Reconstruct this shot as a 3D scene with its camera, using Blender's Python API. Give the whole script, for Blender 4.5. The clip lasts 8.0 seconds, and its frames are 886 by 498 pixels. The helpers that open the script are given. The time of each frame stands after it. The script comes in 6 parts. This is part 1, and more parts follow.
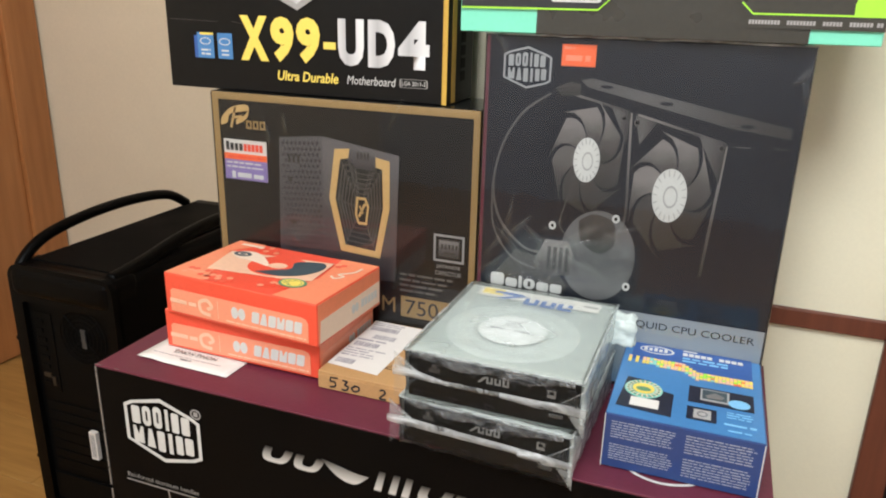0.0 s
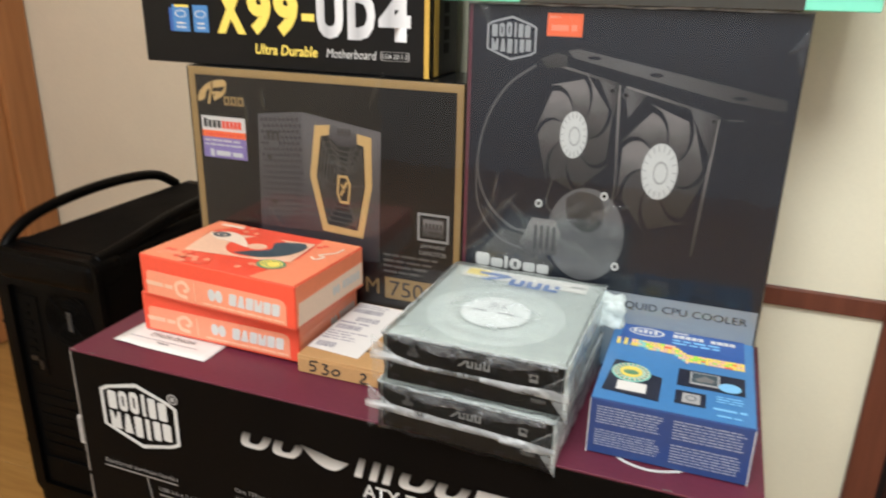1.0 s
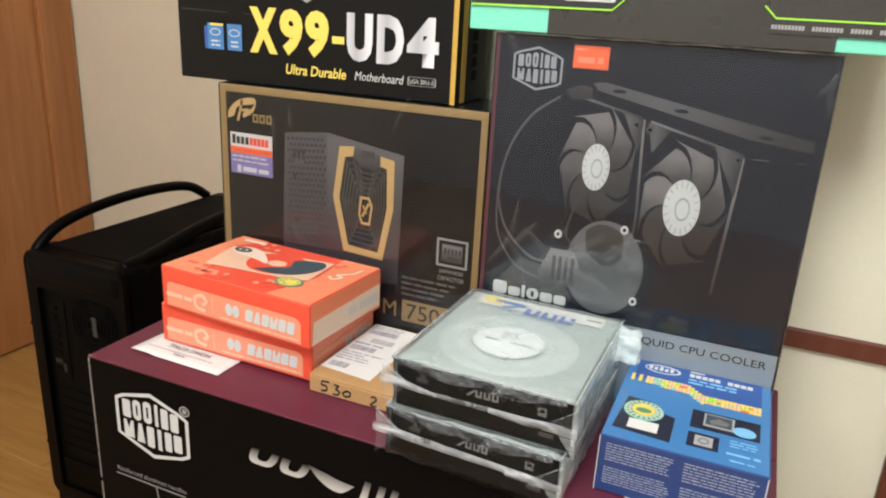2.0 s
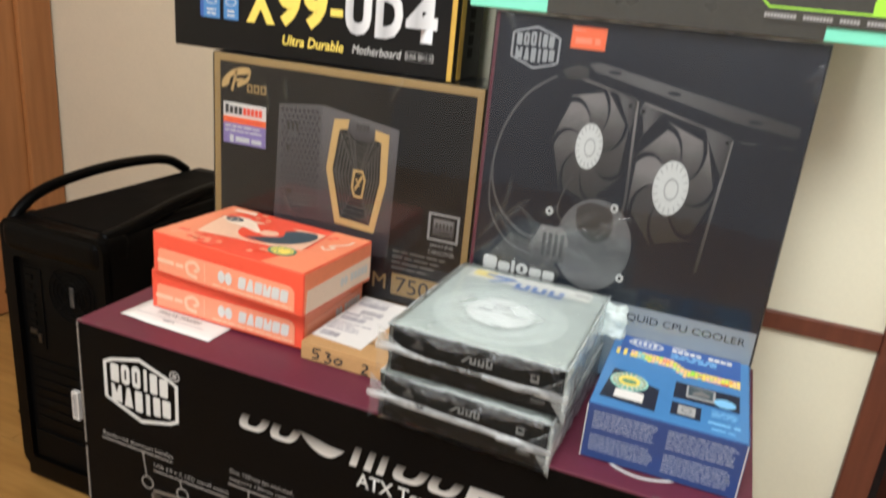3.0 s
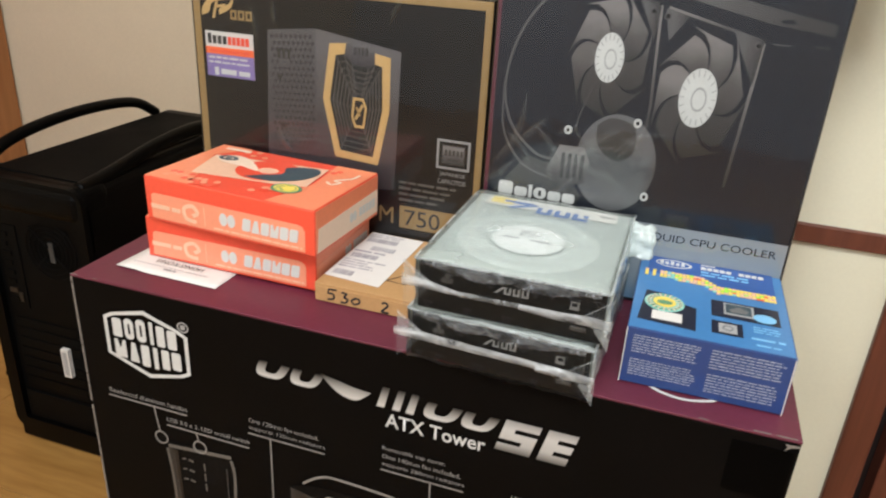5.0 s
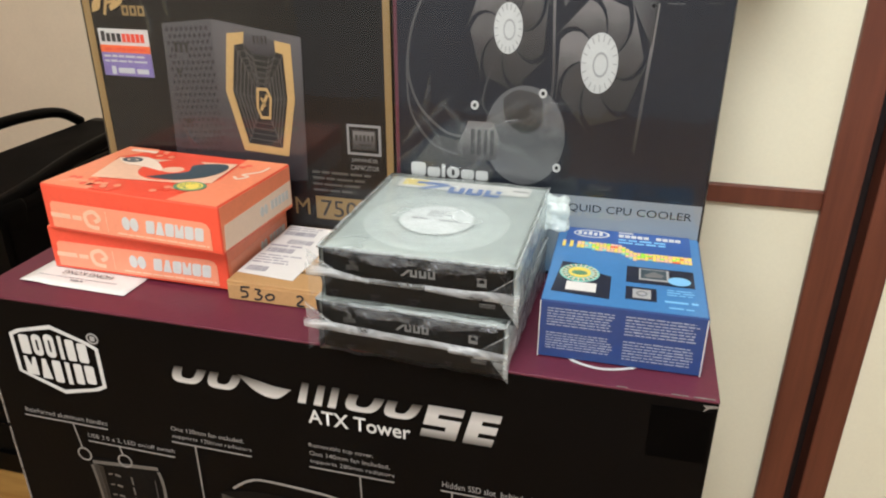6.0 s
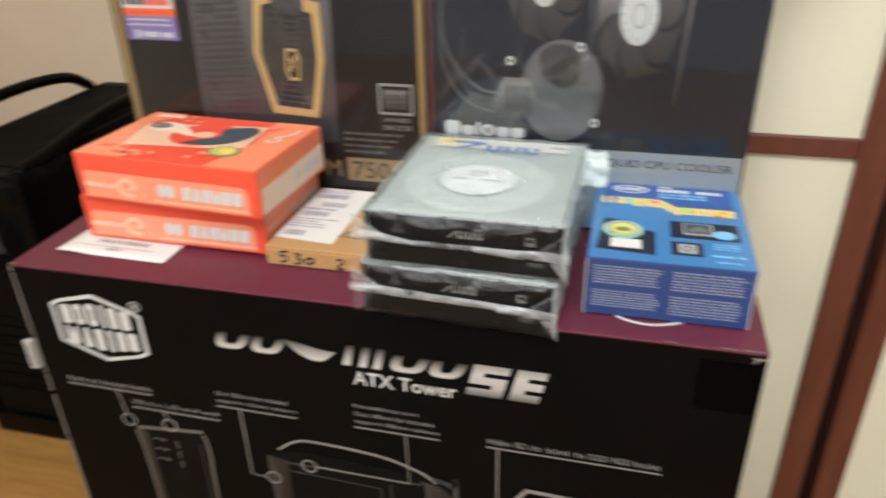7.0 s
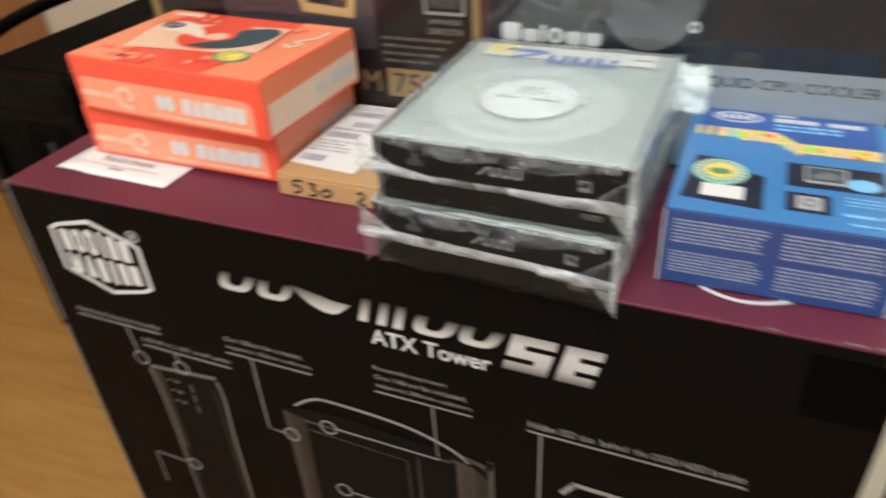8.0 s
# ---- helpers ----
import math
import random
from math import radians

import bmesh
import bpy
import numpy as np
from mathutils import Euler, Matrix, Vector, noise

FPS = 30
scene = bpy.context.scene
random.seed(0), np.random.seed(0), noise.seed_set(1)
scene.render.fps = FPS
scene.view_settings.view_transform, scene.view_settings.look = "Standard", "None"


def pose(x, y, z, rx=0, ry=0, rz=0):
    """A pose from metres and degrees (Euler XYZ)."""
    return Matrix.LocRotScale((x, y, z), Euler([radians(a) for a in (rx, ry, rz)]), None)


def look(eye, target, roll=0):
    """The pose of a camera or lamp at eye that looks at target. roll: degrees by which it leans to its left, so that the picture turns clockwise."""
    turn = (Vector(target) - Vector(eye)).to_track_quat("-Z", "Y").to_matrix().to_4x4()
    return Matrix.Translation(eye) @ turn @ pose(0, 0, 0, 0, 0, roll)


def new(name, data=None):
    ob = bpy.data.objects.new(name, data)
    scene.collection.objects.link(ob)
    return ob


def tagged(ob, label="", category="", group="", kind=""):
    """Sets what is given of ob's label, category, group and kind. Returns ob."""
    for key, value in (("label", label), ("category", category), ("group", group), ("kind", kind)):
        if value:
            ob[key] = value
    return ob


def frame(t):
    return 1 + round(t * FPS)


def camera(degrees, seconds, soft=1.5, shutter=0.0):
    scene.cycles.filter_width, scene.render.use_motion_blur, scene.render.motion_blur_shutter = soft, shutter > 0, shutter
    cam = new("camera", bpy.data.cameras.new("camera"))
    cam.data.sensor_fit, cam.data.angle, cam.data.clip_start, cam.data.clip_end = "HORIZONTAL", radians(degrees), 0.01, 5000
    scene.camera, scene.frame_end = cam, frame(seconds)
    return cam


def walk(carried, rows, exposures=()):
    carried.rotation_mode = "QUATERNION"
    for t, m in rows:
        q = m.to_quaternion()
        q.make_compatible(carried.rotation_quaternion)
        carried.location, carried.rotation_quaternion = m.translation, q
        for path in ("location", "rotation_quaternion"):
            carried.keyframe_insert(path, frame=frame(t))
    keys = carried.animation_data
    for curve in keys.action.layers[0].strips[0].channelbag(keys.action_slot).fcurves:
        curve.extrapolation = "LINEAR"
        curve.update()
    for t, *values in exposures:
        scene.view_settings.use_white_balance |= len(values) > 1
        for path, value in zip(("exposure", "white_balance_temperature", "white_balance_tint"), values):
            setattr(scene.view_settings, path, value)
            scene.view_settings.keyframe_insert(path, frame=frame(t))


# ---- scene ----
cam = camera(62.1, 8.0, 2.0, 0.6)
PATH = [
    (0, (0.253, -0.532, 1.005), (-0.405, 1.247, 0.371), 1.5),
    (0.034, (0.253, -0.532, 1.005), (-0.405, 1.247, 0.371), 1.5),
    (0.1, (0.252, -0.53, 1.004), (-0.363, 1.27, 0.388), 2.1),
    (0.4, (0.25, -0.525, 1), (-0.382, 1.283, 0.423), 3.8),
    (0.5, (0.249, -0.523, 0.999), (-0.374, 1.288, 0.424), 4.4),
    (0.6, (0.252, -0.519, 0.998), (-0.388, 1.279, 0.399), 3.8),
    (0.9, (0.26, -0.507, 0.997), (-0.376, 1.261, 0.311), 1.8),
    (1, (0.263, -0.503, 0.996), (-0.394, 1.259, 0.312), 1.2),
    (1.1, (0.266, -0.502, 0.994), (-0.454, 1.252, 0.356), 1.8),
    (1.4, (0.273, -0.497, 0.989), (-0.458, 1.255, 0.362), 3.6),
    (1.5, (0.276, -0.496, 0.987), (-0.455, 1.26, 0.368), 4.2),
    (1.6, (0.275, -0.496, 0.994), (-0.458, 1.266, 0.396), 3.5),
    (1.7, (0.274, -0.496, 1.001), (-0.48, 1.247, 0.374), 2.8),
    (2.8, (0.264, -0.512, 0.998), (-0.409, 1.259, 0.355), 4.7),
    (2.9, (0.261, -0.517, 0.994), (-0.416, 1.254, 0.355), 5.2),
    (3, (0.258, -0.522, 0.989), (-0.397, 1.25, 0.333), 5.6),
    (3.1, (0.26, -0.52, 0.985), (-0.394, 1.241, 0.299), 5.4),
    (3.4, (0.268, -0.513, 0.971), (-0.316, 1.223, 0.169), 4.9),
    (3.5, (0.27, -0.511, 0.967), (-0.301, 1.206, 0.116), 4.7),
    (3.6, (0.272, -0.506, 0.97), (-0.293, 1.197, 0.085), 3.8),
    (3.9, (0.277, -0.491, 0.977), (-0.371, 1.21, 0.149), 1.2),
    (4, (0.279, -0.486, 0.98), (-0.335, 1.228, 0.15), 0.3),
    (4.1, (0.274, -0.485, 0.981), (-0.406, 1.241, 0.233), 0.1),
    (4.2, (0.268, -0.484, 0.982), (-0.38, 1.235, 0.192), -0.1),
    (5.3, (0.195, -0.52, 0.962), (-0.34, 1.224, 0.141), 3.6),
    (5.4, (0.202, -0.524, 0.96), (-0.309, 1.231, 0.148), 2.3),
    (5.5, (0.208, -0.527, 0.958), (-0.29, 1.247, 0.18), 1),
    (5.6, (0.216, -0.518, 0.958), (-0.231, 1.266, 0.171), 0.8),
    (5.9, (0.241, -0.49, 0.957), (-0.219, 1.284, 0.157), 0.3),
    (6, (0.249, -0.481, 0.957), (-0.208, 1.278, 0.122), 0.1),
    (6.1, (0.246, -0.481, 0.957), (-0.199, 1.283, 0.125), -0),
    (6.4, (0.239, -0.479, 0.956), (-0.19, 1.3, 0.149), -0.5),
    (6.5, (0.236, -0.479, 0.956), (-0.185, 1.279, 0.101), -0.6),
    (6.6, (0.232, -0.48, 0.957), (-0.196, 1.268, 0.086), -0.8),
    (6.9, (0.22, -0.484, 0.959), (-0.203, 1.229, 0.017), -1.3),
    (7, (0.216, -0.485, 0.96), (-0.236, 1.22, 0.016), -1.5),
    (7.1, (0.22, -0.473, 0.953), (-0.32, 1.211, 0.018), -1.5),
    (7.4, (0.232, -0.435, 0.932), (-0.311, 1.218, -0.053), -1.3),
    (7.5, (0.236, -0.423, 0.925), (-0.297, 1.243, -0.046), -1.3),
    (7.6, (0.234, -0.41, 0.922), (-0.336, 1.23, -0.071), -1.8),
    (7.8, (0.231, -0.383, 0.915), (-0.345, 1.193, -0.173), -2.8),
    (7.9, (0.23, -0.37, 0.911), (-0.382, 1.177, -0.199), -3.3),
    (8, (0.228, -0.357, 0.908), (-0.462, 1.152, -0.21), -3.8),
]
walk(cam, [(t, look(eye, target, roll)) for t, eye, target, roll in PATH])


# ---- light ----
def globe_lamp(name, place, radius, watts, colour):
    data = bpy.data.lights.new(name, "POINT")
    data.shadow_soft_size, data.energy, data.color = radius, watts, colour
    ob = new(name, data)
    ob.location = place
    return ob


globe_lamp("ceiling_lamp", (0.2, -0.98, 2.08), 0.3, 86, (0.97, 1.0, 1.025))
# Added fill without a visible source; it brightens the alcove on the left.
globe_lamp("room_fill", (-0.7, -2.3, 2.12), 0.3, 33, (0.97, 1.0, 1.025))
world = bpy.data.worlds.new("world")
world.use_nodes = True
world.node_tree.nodes["Background"].inputs[0].default_value = (1.0, 0.97, 0.92, 1)
world.node_tree.nodes["Background"].inputs[1].default_value = 0.05
scene.world = world


# ---- materials ----
def base_nodes(name):
    m = bpy.data.materials.new(name)
    m.use_nodes = True
    nt = m.node_tree
    return m, nt, nt.nodes["Principled BSDF"]


def add(nt, kind, **inputs):
    n = nt.nodes.new(kind)
    for key, value in inputs.items():
        n.inputs[key].default_value = value
    return n


def ramp(nt, fac, stops):
    r = nt.nodes.new("ShaderNodeValToRGB")
    while len(r.color_ramp.elements) < len(stops):
        r.color_ramp.elements.new(0.5)
    for e, (p, c) in zip(r.color_ramp.elements, stops):
        e.position, e.color = p, (*c, 1)
    nt.links.new(fac, r.inputs[0])
    return r


def mat(name, colour, rough=0.5, metal=0.0, vary=0.12, grain=220.0, blotch=9.0, bump=0.15, coat=0.0, spec=0.5):
    """A surface with two scales of variation: blotches and fine grain, in colour, gloss and relief."""
    m, nt, b = base_nodes(name)
    co = nt.nodes.new("ShaderNodeTexCoord")
    big = add(nt, "ShaderNodeTexNoise", Scale=blotch, Detail=4.0)
    fine = add(nt, "ShaderNodeTexNoise", Scale=grain, Detail=3.0)
    for n in (big, fine):
        nt.links.new(co.outputs["Object"], n.inputs["Vector"])
    both = add(nt, "ShaderNodeMath")
    both.operation = "ADD"
    nt.links.new(big.outputs["Fac"], both.inputs[0])
    nt.links.new(fine.outputs["Fac"], both.inputs[1])
    dark = [c * (1 - vary) for c in colour]
    light = [min(1, c * (1 + vary)) for c in colour]
    half = add(nt, "ShaderNodeMath")
    half.operation, half.inputs[1].default_value = "MULTIPLY", 0.5
    nt.links.new(both.outputs[0], half.inputs[0])
    r = ramp(nt, half.outputs[0], ((0.3, dark), (0.7, light)))
    nt.links.new(r.outputs[0], b.inputs["Base Color"])
    rr = ramp(nt, big.outputs["Fac"], ((0.3, [max(0, rough - 0.06)] * 3), (0.7, [min(1, rough + 0.06)] * 3)))
    nt.links.new(rr.outputs[0], b.inputs["Roughness"])
    b.inputs["Metallic"].default_value = metal
    b.inputs["Coat Weight"].default_value = coat
    b.inputs["Coat Roughness"].default_value = 0.12
    b.inputs["Specular IOR Level"].default_value = spec
    if bump:
        bp = add(nt, "ShaderNodeBump", Strength=bump, Distance=0.0006)
        nt.links.new(fine.outputs["Fac"], bp.inputs["Height"])
        nt.links.new(bp.outputs[0], b.inputs["Normal"])
    return m


def wood(name, dark, light, rough=0.4, along=(1.5, 22, 22), grain_bump=0.15, coat=0.0):
    m, nt, b = base_nodes(name)
    co = nt.nodes.new("ShaderNodeTexCoord")
    mp = nt.nodes.new("ShaderNodeMapping")
    mp.inputs["Scale"].default_value = along
    info = nt.nodes.new("ShaderNodeObjectInfo")
    nt.links.new(co.outputs["Object"], mp.inputs[0])
    shift = add(nt, "ShaderNodeVectorMath")
    mul = add(nt, "ShaderNodeMath")
    mul.operation, mul.inputs[1].default_value = "MULTIPLY", 40.0
    nt.links.new(info.outputs["Random"], mul.inputs[0])
    nt.links.new(mp.outputs[0], shift.inputs[0])
    nt.links.new(mul.outputs[0], shift.inputs[1])
    n1 = add(nt, "ShaderNodeTexNoise", Scale=1.0, Detail=8.0, Roughness=0.6, Distortion=0.6)
    n2 = add(nt, "ShaderNodeTexNoise", Scale=6.0, Detail=4.0)
    for n in (n1, n2):
        nt.links.new(shift.outputs[0], n.inputs["Vector"])
    mix = add(nt, "ShaderNodeMath")
    mix.operation = "ADD"
    nt.links.new(n1.outputs["Fac"], mix.inputs[0])
    nt.links.new(n2.outputs["Fac"], mix.inputs[1])
    half = add(nt, "ShaderNodeMath")
    half.operation, half.inputs[1].default_value = "MULTIPLY", 0.5
    nt.links.new(mix.outputs[0], half.inputs[0])
    r = ramp(nt, half.outputs[0], ((0.32, dark), (0.68, light)))
    nt.links.new(r.outputs[0], b.inputs["Base Color"])
    b.inputs["Roughness"].default_value = rough
    b.inputs["Coat Weight"].default_value = coat
    bp = add(nt, "ShaderNodeBump", Strength=grain_bump, Distance=0.0008)
    nt.links.new(n2.outputs["Fac"], bp.inputs["Height"])
    nt.links.new(bp.outputs[0], b.inputs["Normal"])
    return m


def fade(name, axis, stops, rough=0.4, coat=0.0, cloud=0.0, cloud_scale=30.0):
    """A print whose ink runs from one colour to another across its own extent, with a cloudy unevenness."""
    m, nt, b = base_nodes(name)
    co = nt.nodes.new("ShaderNodeTexCoord")
    sp = nt.nodes.new("ShaderNodeSeparateXYZ")
    nt.links.new(co.outputs["Generated"], sp.inputs[0])
    n = add(nt, "ShaderNodeTexNoise", Scale=cloud_scale, Detail=5.0)
    nt.links.new(co.outputs["Object"], n.inputs["Vector"])
    off = add(nt, "ShaderNodeMath")
    off.operation = "MULTIPLY_ADD"
    off.inputs[1].default_value = cloud
    nt.links.new(n.outputs["Fac"], off.inputs[0])
    nt.links.new(sp.outputs["XYZ".index(axis)], off.inputs[2])
    r = ramp(nt, off.outputs[0], stops)
    nt.links.new(r.outputs[0], b.inputs["Base Color"])
    b.inputs["Roughness"].default_value = rough
    b.inputs["Coat Weight"].default_value = coat
    return m


def film(name, veil=0.0, veil_colour=(0.8, 0.85, 0.82), rough=0.05, wrinkle=0.5, scale=(14, 14, 14), ior=1.45, low=0.7):
    """Clear plastic film: see-through, glossy by Fresnel, wrinkled, with an optional milky veil."""
    m, nt, b = base_nodes(name)
    nt.nodes.remove(b)
    out = nt.nodes["Material Output"]
    co = nt.nodes.new("ShaderNodeTexCoord")
    mp = nt.nodes.new("ShaderNodeMapping")
    mp.inputs["Scale"].default_value = scale
    nt.links.new(co.outputs["Object"], mp.inputs[0])
    n = add(nt, "ShaderNodeTexNoise", Scale=1.0, Detail=4.0, Roughness=0.55, Distortion=1.2)
    nt.links.new(mp.outputs[0], n.inputs["Vector"])
    bp = add(nt, "ShaderNodeBump", Strength=wrinkle, Distance=0.006)
    nt.links.new(n.outputs["Fac"], bp.inputs["Height"])
    clear = add(nt, "ShaderNodeBsdfTransparent", Color=(0.97, 0.98, 0.97, 1))
    milk = add(nt, "ShaderNodeBsdfDiffuse", Color=(*veil_colour, 1))
    through_light = add(nt, "ShaderNodeBsdfTranslucent", Color=(*veil_colour, 1))
    soft = nt.nodes.new("ShaderNodeMixShader")
    soft.inputs[0].default_value = 0.35
    nt.links.new(milk.outputs[0], soft.inputs[1])
    nt.links.new(through_light.outputs[0], soft.inputs[2])
    body = nt.nodes.new("ShaderNodeMixShader")
    vr = ramp(nt, n.outputs["Fac"], ((0.35, [veil * low] * 3), (0.7, [min(1, veil * 1.4)] * 3)))
    nt.links.new(vr.outputs[0], body.inputs[0])
    nt.links.new(clear.outputs[0], body.inputs[1])
    nt.links.new(soft.outputs[0], body.inputs[2])
    shine = add(nt, "ShaderNodeBsdfGlossy", Color=(1, 1, 1, 1), Roughness=rough)
    fr = add(nt, "ShaderNodeFresnel", IOR=ior)
    nt.links.new(bp.outputs[0], shine.inputs["Normal"])
    nt.links.new(bp.outputs[0], fr.inputs["Normal"])
    mix = nt.nodes.new("ShaderNodeMixShader")
    nt.links.new(fr.outputs[0], mix.inputs[0])
    nt.links.new(body.outputs[0], mix.inputs[1])
    nt.links.new(shine.outputs[0], mix.inputs[2])
    nt.links.new(mix.outputs[0], out.inputs[0])
    return m


